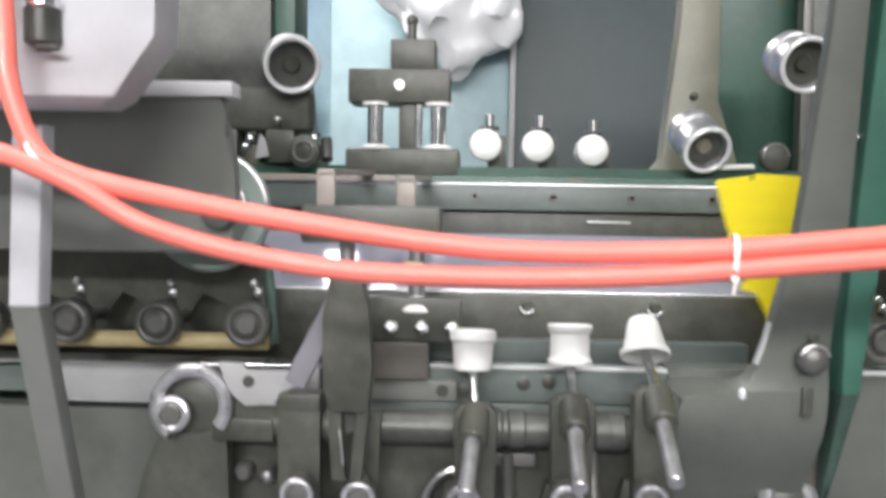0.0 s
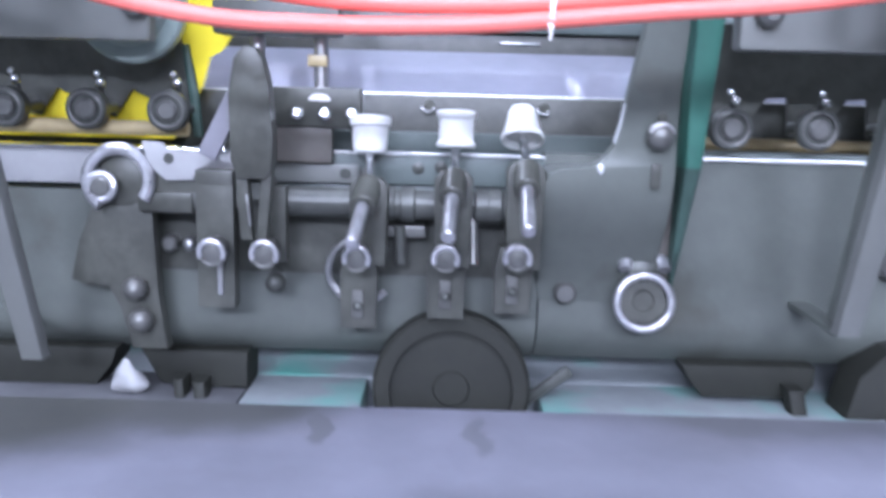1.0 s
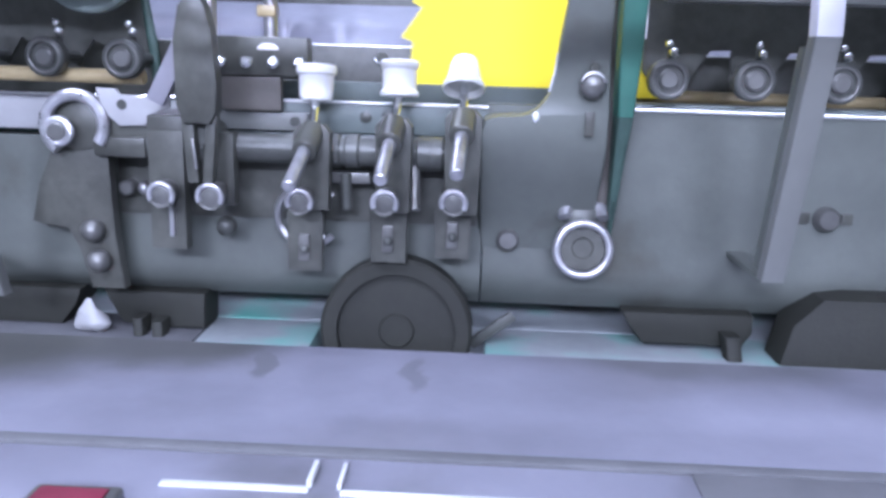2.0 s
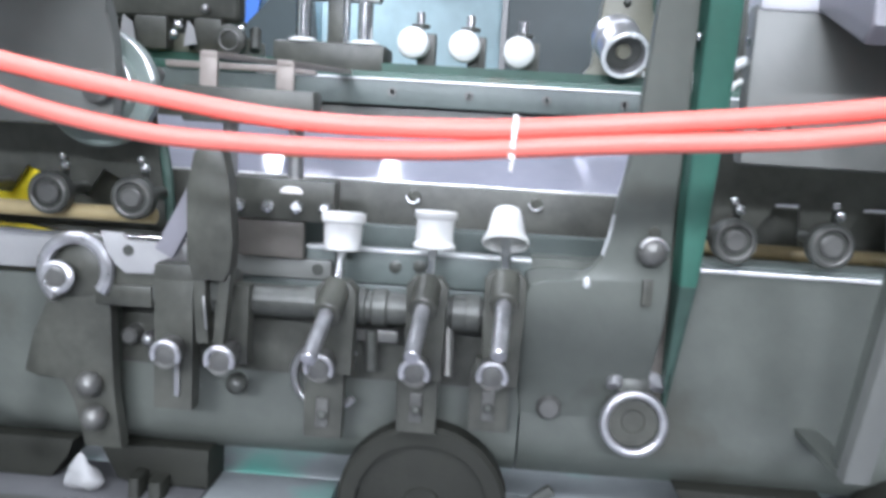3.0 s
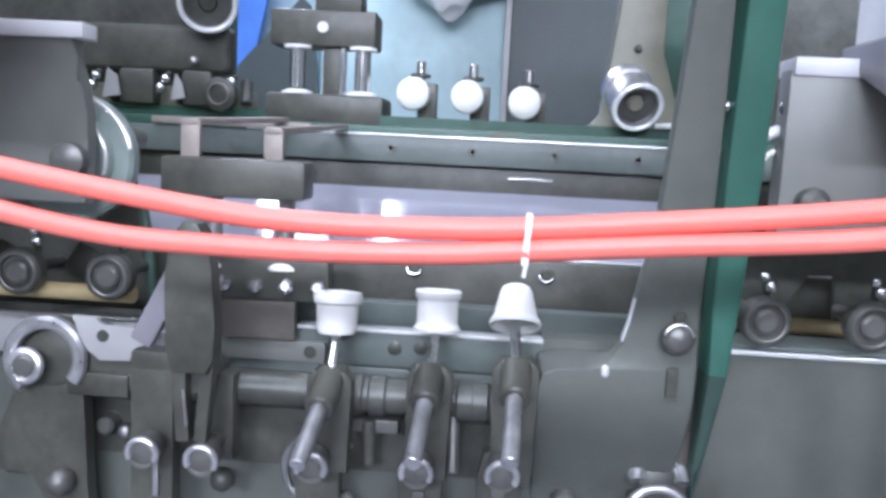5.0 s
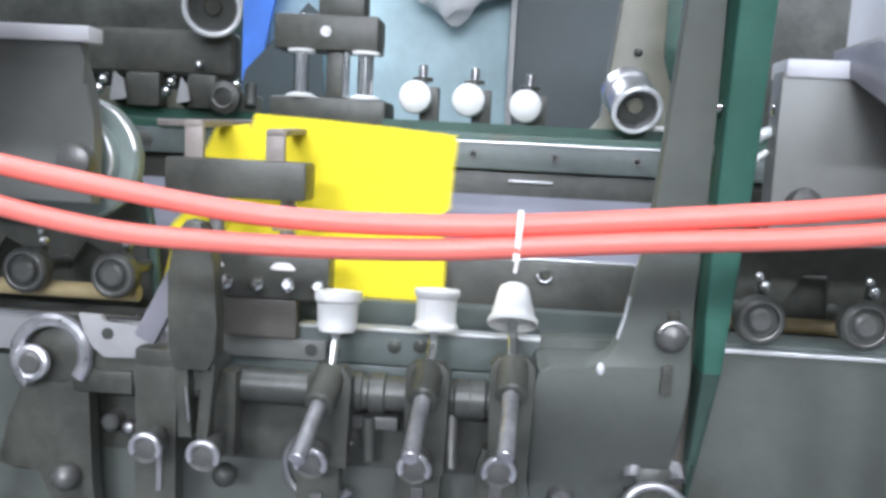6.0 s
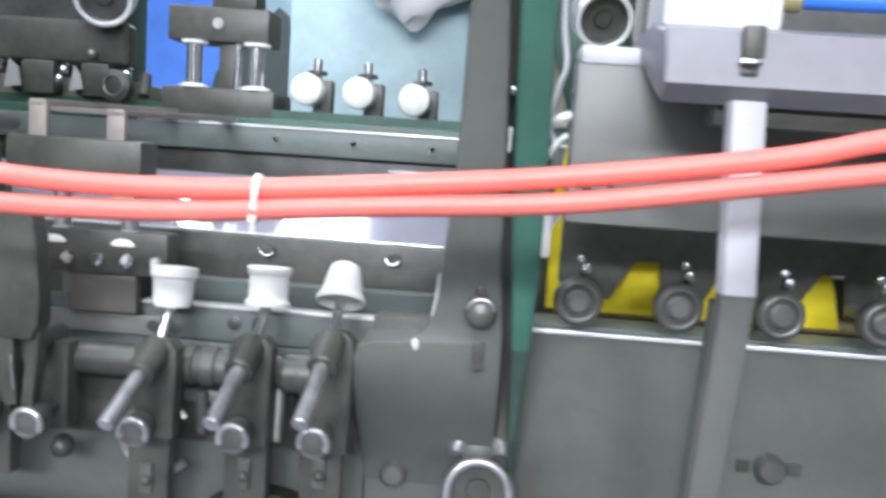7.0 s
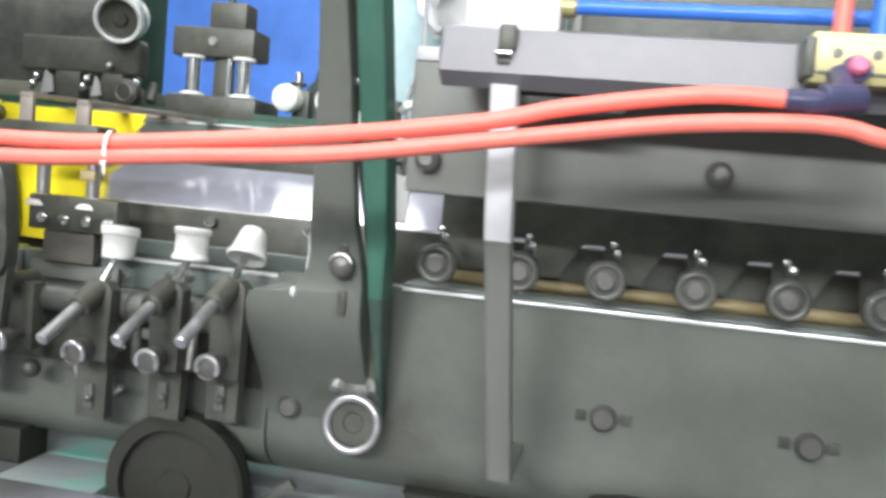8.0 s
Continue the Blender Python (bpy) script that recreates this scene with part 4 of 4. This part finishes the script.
part("fitting_pin", rod(B(), (-0.252, 0.318, 1.335), (-0.238, 0.318, 1.335), 0.002), DARK, lh)


# ---- guard bars in front ----
def guard_bar(x, lean, low, label):
    g = empty("guard_bar", label, "guard bar", "guard bars")

    def strip(z0, z1, y_at, mat, name):
        bm = B()
        lv = []
        for i in range(7):
            z = z0 + (z1 - z0) * i / 6
            y = y_at(z)
            xx = x + lean * (z - 1.167)
            lv.append((z, xx - 0.0115, xx + 0.0115, y, y + 0.016))
        part(name, loft(bm, lv), mat, g)

    def y_at(z):
        return 0.376 if z > 1.167 else 0.376 + 0.385 * (1.167 - z)

    strip(1.1675, 1.293, lambda z: 0.3755, SLEEVE, "white_sleeve")
    strip(low, 1.167, y_at, COVER, "lower_bar")
    if lean < 0:
        part("foot", box(B(), x + lean * (low - 1.167) - 0.011, x + lean * (low - 1.167) + 0.011, y_at(low) + 0.008, 0.59, low - 0.002, low + 0.004, 0.001), GREY, g)
    else:
        part("stay", rod(B(), (x + lean * (low - 1.167) - 0.006, y_at(low + 0.03) + 0.01, low + 0.03), (x - 0.09, 0.59, low + 0.03), 0.004), GREY, g)
    if lean < 0:
        lv = []
        for i in range(7):
            z = low + 0.01 + (1.15 - low) * i / 6
            xx = x + lean * (z - 1.167)
            lv.append((z, xx - 0.0112, xx - 0.0085, y_at(z) + 0.0165, y_at(z) + 0.032))
        part("side_flange", loft(B(), lv), GREY, g, "grey side flange")
    return g


guard_bar(0.469, -0.05, 0.94, "flat guard bar with a white sleeve above grey steel")
guard_bar(-0.294, 0.033, 0.888, "flat guard bar with a white sleeve above grey steel beside it")

# ---- feed head: near clamp with suction cups ----
fh = empty("suction_clamp", "black feed clamp with two suction cups on straps", "clamp")
part("clamp_block", box(B(), -0.136, -0.0105, 0.548, 0.586, 1.207, 1.2405, 0.004), BLACK, fh, "black steel block")
for px, pz in ((-0.1165, 1.272), (-0.043, 1.267)):
    st = B()
    box(st, px - 0.0085, px + 0.0085, 0.566, 0.573, 1.232, pz, 0.0015)
    part("strap", st, BEIGE, fh, "tarnished steel strap")
    part("strap_arm", obox(B(), pose(px, 0.725, pz + 0.004, 2, 0, 0), 0.015, 0.32, 0.006, 0.0015), BEIGE, fh)
for px in (-0.098, -0.033):
    part("cup_rod", rod(B(), (px, 0.58, 1.21), (px, 0.58, 1.156), 0.0075), STEEL, fh)
    part("cup", lathe(B(), [(0, 0.0185), (0.002, 0.019), (0.006, 0.0165), (0.01, 0.0095), (0.014, 0.008)], (px, 0.58, 1.144), (0, 0, 1), 28), CLEAR, fh, "pale rubber suction cup")
part("cup_fitting", box(B(), -0.046, -0.026, 0.571, 0.589, 1.178, 1.19, 0.002), TAN, fh, "yellow-brown fitting")
bb = empty("bolt_bar", "dark bar carrying bright bolts below the suction cups", "bar")
part("bar_body", box(B(), -0.105, 0.009, 0.565, 0.592, 1.117, 1.1575, 0.003), BLACK, bb)
for i in range(4):
    part("bolt", lathe(B(), [(0, 0.0068), (0.008, 0.0068), (0.011, 0.004), (0.011, 0)], (-0.083 + 0.028 * i, 0.566, 1.129), (0, -1, 0.35), 14), CHROME, bb, "bright bolt head")

# ---- things on the upper ledge ----
def white_peg(x, y, z, ring):
    p = empty("white_peg", "white round peg on a black bracket on the ledge", "peg", "white pegs")
    part("peg_head", lathe(B(), [(0, 0.021), (0.03, 0.0225), (0.038, 0.021), (0.042, 0.016), (0.044, 0.008), (0.0445, 0)], (x, y + 0.03, z), (0, -1, 0), 32), WHITE, p, "white nylon peg")
    part("bracket", box(B(), x + 0.004, x + 0.03, y + 0.02, y + 0.045, 1.29, z + 0.016, 0.003), BLACK, p)
    part("pin", rod(B(), (x + 0.006, y + 0.035, z + 0.012), (x + 0.006, y + 0.035, z + 0.046), 0.006), STEEL, p)
    part("pin_collar", rod(B(), (x + 0.006, y + 0.035, z + 0.024), (x + 0.006, y + 0.035, z + 0.029), 0.014), DARK, p)
    if ring:
        part("peg_ring", torus(B(), (x, y - 0.006, z), (0, -1, 0), 0.0205, 0.0018, 32, 8), STEEL, p)
    return p


white_peg(0.034, 0.972, 1.326, False)
white_peg(0.106, 0.972, 1.325, False)
white_peg(0.182, 0.98, 1.321, True)

vc = empty("column_clamp", "black clamp block on two bright columns with screw spindle", "clamp")
part("base_block", box(B(), -0.156, -0.001, 0.934, 1.03, 1.279, 1.318, 0.006), BLACK, vc)
part("top_block", box(B(), -0.154, -0.0155, 0.945, 1.01, 1.38, 1.426, 0.004), BLACK, vc)
for cx in (-0.117, -0.031):
    part("column", rod(B(), (cx, 0.95, 1.318), (cx, 0.95, 1.38), 0.0105), CHROME, vc, "bright steel column")
    part("flange", lathe(B(), [(0, 0.02), (0.003, 0.02), (0.006, 0.0125), (0.006, 0.0)], (cx, 0.95, 1.3175), (0, 0, 1), 28), WHITE, vc, "white flange")
    part("flange", lathe(B(), [(0, 0.018), (0.004, 0.018)], (cx, 0.95, 1.376), (0, 0, 1), 28), WHITE, vc)
part("guide", box(B(), -0.085, -0.062, 0.955, 0.985, 1.318, 1.38, 0.002), BLACK, vc)
part("guide_rod", rod(B(), (-0.058, 0.955, 1.318), (-0.058, 0.955, 1.38), 0.005), CHROME, vc)
part("spindle_block", box(B(), -0.098, -0.036, 0.955, 1.0, 1.426, 1.468, 0.004), BLACK, vc)
part("spindle", rod(B(), (-0.07, 0.975, 1.468), (-0.07, 0.975, 1.492), 0.006), DARK, vc)
part("spindle_knob", ball(B(), (-0.07, 0.975, 1.496), 0.0085), BLACK, vc)
part("screw", lathe(B(), [(0, 0.007), (0.003, 0.007), (0.003, 0.003), (0.001, 0.003), (0.001, 0)], (-0.084, 0.945, 1.404), (0, -1, 0), 16), STEEL, vc)


def end_roller(c, r, depth, axis, tint, label):
    e = empty("end_roller", label, "roller", "roller ends")
    x, y, z = c
    sh = part("shell", lathe(B(), [(0, r * 0.8), (0, r - 0.001), (0.003, r), (0.012, r), (0.016, r * 0.9), (depth - 0.02, r * 0.9), (depth - 0.016, r), (depth, r), (depth, r * 0.6), (0.02, r * 0.8), (0, r * 0.8)], (x, y, z), axis, 36, False), BRIGHT, e, "bright roller shell")
    part("front_rim", torus(B(), (x, y, z), axis, r - 0.003, 0.0034, 40, 10), EDGE, sh, "pale bright rim")
    part("bore", lathe(B(), [(0.012, r * 0.8), (0.014, r * 0.5), (0.014, 0)], (x, y, z), axis, 32, False), DARK, e, "dark bore")
    part("core", lathe(B(), [(0.008, 0), (0.008, r * 0.26), (0.011, r * 0.32), (0.02, r * 0.35)], (x, y, z), axis, 24, False), tint, e)
    return e


end_roller((0.319, 0.9, 1.318), 0.032, 0.06, (-0.18, 1, 0.55), OLIVE, "bright steel roller end with brown core")
end_roller((-0.219, 0.893, 1.42), 0.037, 0.045, (-0.3, 1, 0.3), BLACK, "bright ringed dark roller end")
end_roller((0.415, 0.83, 1.416), 0.034, 0.05, (-0.1, 1, 0.35), BLACK, "bright ringed roller end behind the post")

up = empty("upright_casting", "olive grey upright casting standing on the ledge", "casting")
part("upright", loft(B(), [(1.294, 0.265, 0.4, 1.04, 1.075), (1.3, 0.28, 0.4, 1.04, 1.075), (1.315, 0.292, 0.4, 1.04, 1.075), (1.4, 0.3, 0.372, 1.04, 1.075), (1.5, 0.312, 0.372, 1.04, 1.075), (1.8, 0.33, 0.372, 1.04, 1.075)]), OLIVE, up)
part("upright_screw", ball(B(), (0.335, 1.038, 1.405), 0.006), DARK, up)
part("upright_flange", box(B(), 0.372, 0.5, 1.05, 1.075, 1.294, 1.8, 0.002), DKGREEN, up)

hs = empty("dark_housing", "dark grey-green gear housing behind the cover", "housing")
part("housing_body", box(B(), -1.2, -0.262, 0.96, 1.075, 1.294, 1.9, 0.01), DARK, hs)
part("housing_foot", box(B(), -0.5, -0.2, 0.945, 1.06, 1.294, 1.32, 0.003), OLIVE, hs)
part("green_edge", box(B(), -0.2615, -0.232, 0.97, 1.06, 1.31, 1.9, 0.003), DKGREEN, hs)
part("gear_block", box(B(), -0.415, -0.2, 0.925, 0.962, 1.336, 1.397, 0.012, 3), BLACK, hs, "black rounded gear block")
for x0, x1 in ((-0.345, -0.298), (-0.262, -0.222)):
    part("pin_block", box(B(), x0, x1, 0.92, 0.965, 1.2945, 1.34, 0.006), BLACK, hs)
for x0, x1, z1 in ((-0.362, -0.343, 1.338), (-0.272, -0.258, 1.334)):
    part("pale_plate", prism(B(), [(x0, 1.3), (x1 + 0.004, 1.304), (x1, z1 - 0.01), (x0 + 0.006, z1)], 0.912, 0.916), GREYL, hs, "pale worn plate")
part("pin_ball", ball(B(), (-0.243, 0.915, 1.351), 0.006), STEEL, hs)
for cx in (-0.373, -0.282, -0.196):
    part("chrome_pin", ball(B(), (cx - 0.003, 0.912, 1.315), 0.0068), CHROME, hs, "bright ball pin")
    part("chrome_pin", ball(B(), (cx + 0.004, 0.91, 1.327), 0.0062), CHROME, hs, "bright ball pin")
    part("pin_neck", rod(B(), (cx - 0.008, 0.914, 1.306), (cx + 0.009, 0.912, 1.335), 0.0036), DARK, hs)
    part("pin_seat", rod(B(), (cx + 0.016, 0.935, 1.3), (cx + 0.012, 0.95, 1.33), 0.008), DARK, hs)
kb = empty("black_roller", "small black roller with grey ring", "roller")
part("roller_body", lathe(B(), [(0, 0.021), (0.014, 0.021), (0.016, 0.018), (0.016, 0)], (-0.205, 0.915, 1.31), (0, -1, 0), 28), BLACK, kb)
part("roller_ring", torus(B(), (-0.205, 0.898, 1.31), (0, -1, 0), 0.013, 0.0016, 28, 8), GUN, kb)
k2 = empty("black_roller", "small black roller with grey ring behind the post", "roller")
part("roller_body", lathe(B(), [(0, 0.019), (0.014, 0.019), (0.016, 0.016), (0.016, 0)], (0.418, 0.947, 1.313), (0, -1, 0), 28), BLACK, k2)
part("roller_ring", torus(B(), (0.418, 0.931, 1.313), (0, -1, 0), 0.0165, 0.002, 28, 8, 0, 190), STEEL, k2)
part("white_bar", rod(B(), (0.345, 0.93, 1.2975), (0.389, 0.93, 1.299), 0.0038), WHITE, k2, "short white bar")
part("strap_bar", box(B(), -0.28, -0.08, 0.87, 0.882, 1.27, 1.279, 0.002), BEIGE, frame_m, "brown strap bar")

# ---- far equipment ----
far = empty("far_cabinet", "pale teal machine cabinet with dark slate door", "cabinet")
part("cabinet_side", box(B(), -0.54, 0.163, 3.05, 3.5, 0.0, 2.4, 0.01), TEAL, far, "pale teal painted side")
part("cabinet_door", box(B(), 0.172, 1.5, 3.0, 3.5, 0.0, 2.4, 0.01), SLATE, far, "dark slate blue door")
part("cabinet_frame", box(B(), 0.15, 0.173, 2.99, 3.04, 0.0, 2.4, 0.003), GREYL, far)
thing("blue_sheet", prism(B(), [(-2.4, 0.0), (-1.3, 0.0), (-1.12, 1.6), (-1.06, 1.9), (-1.0, 2.18), (-0.95, 2.4), (-2.4, 2.4)], 4.1, 4.12), BLUEP, "blue sheet panel leaning far behind the machine", "panel")
thing("grey_board", prism(B(), [(-1.5, 0.0), (-0.6, 0.0), (-0.8, 1.9), (-0.85, 1.94), (-1.16, 1.6)], 4.0, 4.03), SLATE, "dark grey slanted board before the blue sheet", "board")
thing("pale_board", box(B(), -1.6, 0.0, 4.3, 4.33, 0.0, 2.5, 0.004), TEAL, "pale painted board behind the blue sheet", "board")
fm = B()
bmesh.ops.create_icosphere(fm, subdivisions=4, radius=1, matrix=Matrix.LocRotScale((-0.08, 2.9, 1.97), None, (0.25, 0.12, 0.25)))
for v in fm.verts:
    v.co.z += 0.35 * max(0.0, -0.08 - v.co.x)
    v.co += v.normal * 0.09 * noise.noise(v.co * 7) + Vector((0, 0, 0.05)) * noise.noise(v.co * 16)
thing("crumpled_film", fm, FILM, "crumpled white plastic film hung on the teal cabinet", "film")

# ---- hoses in front ----
UP = [(-0.33, 0.33, 1.6), (-0.275, 0.31, 1.42), (-0.264, 0.303, 1.353), (-0.259, 0.3, 1.309), (-0.244, 0.3, 1.272), (-0.221, 0.3, 1.257), (-0.163, 0.3, 1.244), (-0.095, 0.3, 1.232), (0.0, 0.3, 1.219), (0.061, 0.3, 1.2155), (0.122, 0.3, 1.2165), (0.168, 0.3, 1.219), (0.24, 0.3, 1.226), (0.345, 0.3, 1.238), (0.46, 0.3, 1.256), (0.518, 0.3, 1.27), (0.593, 0.3, 1.283), (0.629, 0.3, 1.286), (0.675, 0.3, 1.285)]
LO = [(-0.7, 0.31, 1.36), (-0.45, 0.305, 1.31), (-0.33, 0.3, 1.283), (-0.265, 0.298, 1.269), (-0.237, 0.292, 1.26), (-0.214, 0.294, 1.249), (-0.18, 0.298, 1.229), (-0.129, 0.298, 1.214), (-0.061, 0.298, 1.203), (0.0, 0.298, 1.2005), (0.061, 0.298, 1.2005), (0.122, 0.298, 1.203), (0.167, 0.298, 1.207), (0.24, 0.298, 1.214), (0.347, 0.298, 1.2235), (0.46, 0.298, 1.242), (0.519, 0.298, 1.252), (0.595, 0.298, 1.264), (0.667, 0.298, 1.27), (0.702, 0.298, 1.269), (0.75, 0.3, 1.262), (0.95, 0.33, 1.26), (1.3, 0.4, 1.3)]
for line, text in ((UP, "sagging red air hose running to a violet fitting"), (LO, "sagging red air hose tied below another")):
    h = empty("air_hose", text, "hose", "air hoses")
    part("tube", sweep(B(), line, 0.0063, 16, 8, 0.02), RED, h)
    a, b = Vector(line[-1]), Vector(line[-2])
    part("ferrule", rod(B(), a, a + (b - a).normalized() * 0.014, 0.0078), PURPLE, h, "dark violet ferrule")


def cable_tie(c, turn, tall, label):
    t = empty("cable_tie", label, "cable tie", "cable ties")
    t.matrix_basis = pose(*c, 0, turn, 0)
    bm = B()
    w = 0.0016
    ring = []
    n = 28
    for i in range(n):
        a = 2 * math.pi * i / n
        y, z = 0.0078 * math.cos(a), tall * math.copysign(abs(math.sin(a)) ** 0.8, math.sin(a))
        ring.append([bm.verts.new((s * w, y * k, z * k2)) for s, k, k2 in ((-1, 1, 1), (1, 1, 1), (1, 0.88, 0.95), (-1, 0.88, 0.95))])
    for i in range(n):
        a, b = ring[i], ring[(i + 1) % n]
        for k in range(4):
            bm.faces.new((a[k], b[k], b[(k + 1) % 4], a[(k + 1) % 4]))
    part("band", bm, CLEAR, t)
    part("tail", obox(B(), pose(0.0005, -0.006, -tall - 0.002, 10, 4, 0), 0.0022, 0.0012, 0.008, 0.0004), CLEAR, t)
    part("head", obox(B(), pose(0, -0.007, -tall * 0.8, 0, 0, 0), 0.004, 0.003, 0.004, 0.0006), CLEAR, t)
    return t


cable_tie((0.169, 0.299, 1.2135), 3, 0.0143, "clear nylon cable tie round two red hoses")
cable_tie((-0.238, 0.297, 1.2655), -42, 0.0135, "clear nylon cable tie round crossing red hoses")


# ---- paper sheets ----
OUTLINE_LEFT = [(0.002, 0.271), (-0.006, 0.236), (-0.011, 0.202), (0.0, 0.196), (-0.021, 0.163), (-0.008, 0.159), (-0.007, 0.104)]
OUTLINE_RIGHT = [(0.239, 0.28), (0.246, 0.24), (0.254, 0.203), (0.246, 0.195), (0.262, 0.165), (0.27, 0.138), (0.278, 0.104)]


def along(line, z):
    for (xa, za), (xb, zb) in zip(line, line[1:]):
        if zb <= z <= za:
            return xa + (xb - xa) * (za - z) / (za - zb)
    return line[0][0] if z > line[0][1] else line[-1][0]


def paper_sheet(y):
    """A blank in level strips, which slide on each other as the paper skews."""
    s = empty("paper_sheet", "bright yellow die-cut paper blank travelling upright", "paper sheet", "yellow paper blanks")
    s.location = (0, y, 1.0)
    n = 42
    strips = []
    flap = part("top_flap", prism(B(), [(0.04, 0.291), (0.036, 0.271), (0.232, 0.271), (0.239, 0.279), (0.177, 0.284), (0.11, 0.288)], 0.0008, 0.0013), PAPER, s)
    part("top_edge", prism(B(), [(0.002, 0.271), (0.036, 0.271), (0.036, 0.276)], 0, 0.0005), PAPER, s)
    for i in range(n):
        z1 = 0.271 - (0.271 - 0.104) * i / n
        z0 = 0.271 - (0.271 - 0.104) * (i + 1) / n
        zs = [z1, (z0 + z1) / 2, z0]
        poly = [(along(OUTLINE_LEFT, z), z) for z in zs] + [(along(OUTLINE_RIGHT, z), z) for z in zs[::-1]]
        strips.append((part("strip", prism(B(), poly, 0, 0.0005), PAPER, s), ((i + 0.5) / n)))
    return s, strips, flap


SPEED, PERIOD, FIRST = 0.475, 2.268, -0.536
SKEW = [(-9, -0.14), (-0.56, -0.14), (-0.5, -0.075), (-0.3, -0.045), (-0.07, -0.022), (0.0, -0.002), (0.23, -0.01), (0.4, 0.012), (0.5, 0.06), (0.536, 0.08), (0.65, 0.09), (9, 0.09)]
LATE = [0.09, 0.09, 0.09, -0.003, 0.09]
SHEETS = [paper_sheet(0.643 + 0.002 * k) for k in range(5)]


def skew(phase):
    for (a, u), (b, v) in zip(SKEW, SKEW[1:]):
        if a <= phase <= b:
            return u + (v - u) * (phase - a) / (b - a)
    return 0.0


def travel(phase):
    """Where a blank stands; past the window it is drawn away faster."""
    x = SPEED * phase + 0.13 * max(0.0, phase - 0.55)
    return max(-1.15, min(1.45, x))


def flap_drop(phase):
    """How far the top flap has sunk behind the blank."""
    if phase < -0.2:
        return -0.018 * min(1, (-0.2 - phase) / 0.2)
    return -0.013 * max(0, min(1, (phase - 0.05) / 0.2))


def motions():
    for k, (s, strips, flap) in enumerate(SHEETS):
        t0 = FIRST + PERIOD * k
        y = s.location.y
        walk(s, [(i * 0.25, pose(travel(i * 0.25 - t0), y, 1.0 - 0.008 * max(0, min(1, (t0 - i * 0.25 - 0.2) / 0.25)))) for i in range(33)])
        times = [0.0, 8.0] + [t0 + p for p, _ in SKEW[1:-1] if 0.0 < t0 + p < 8.0]
        rows = sorted(times)
        walk(flap, [(t, pose(0, 0, flap_drop(t - t0))) for t in sorted([0.0, 8.0] + [t for t in (t0 - 0.4, t0 - 0.2, t0 + 0.05, t0 + 0.25) if 0 < t < 8])])
        for ob, share in strips:
            walk(ob, [(t, pose(min(skew(t - t0), LATE[k]) * share, 0, 0)) for t in rows])


motions()
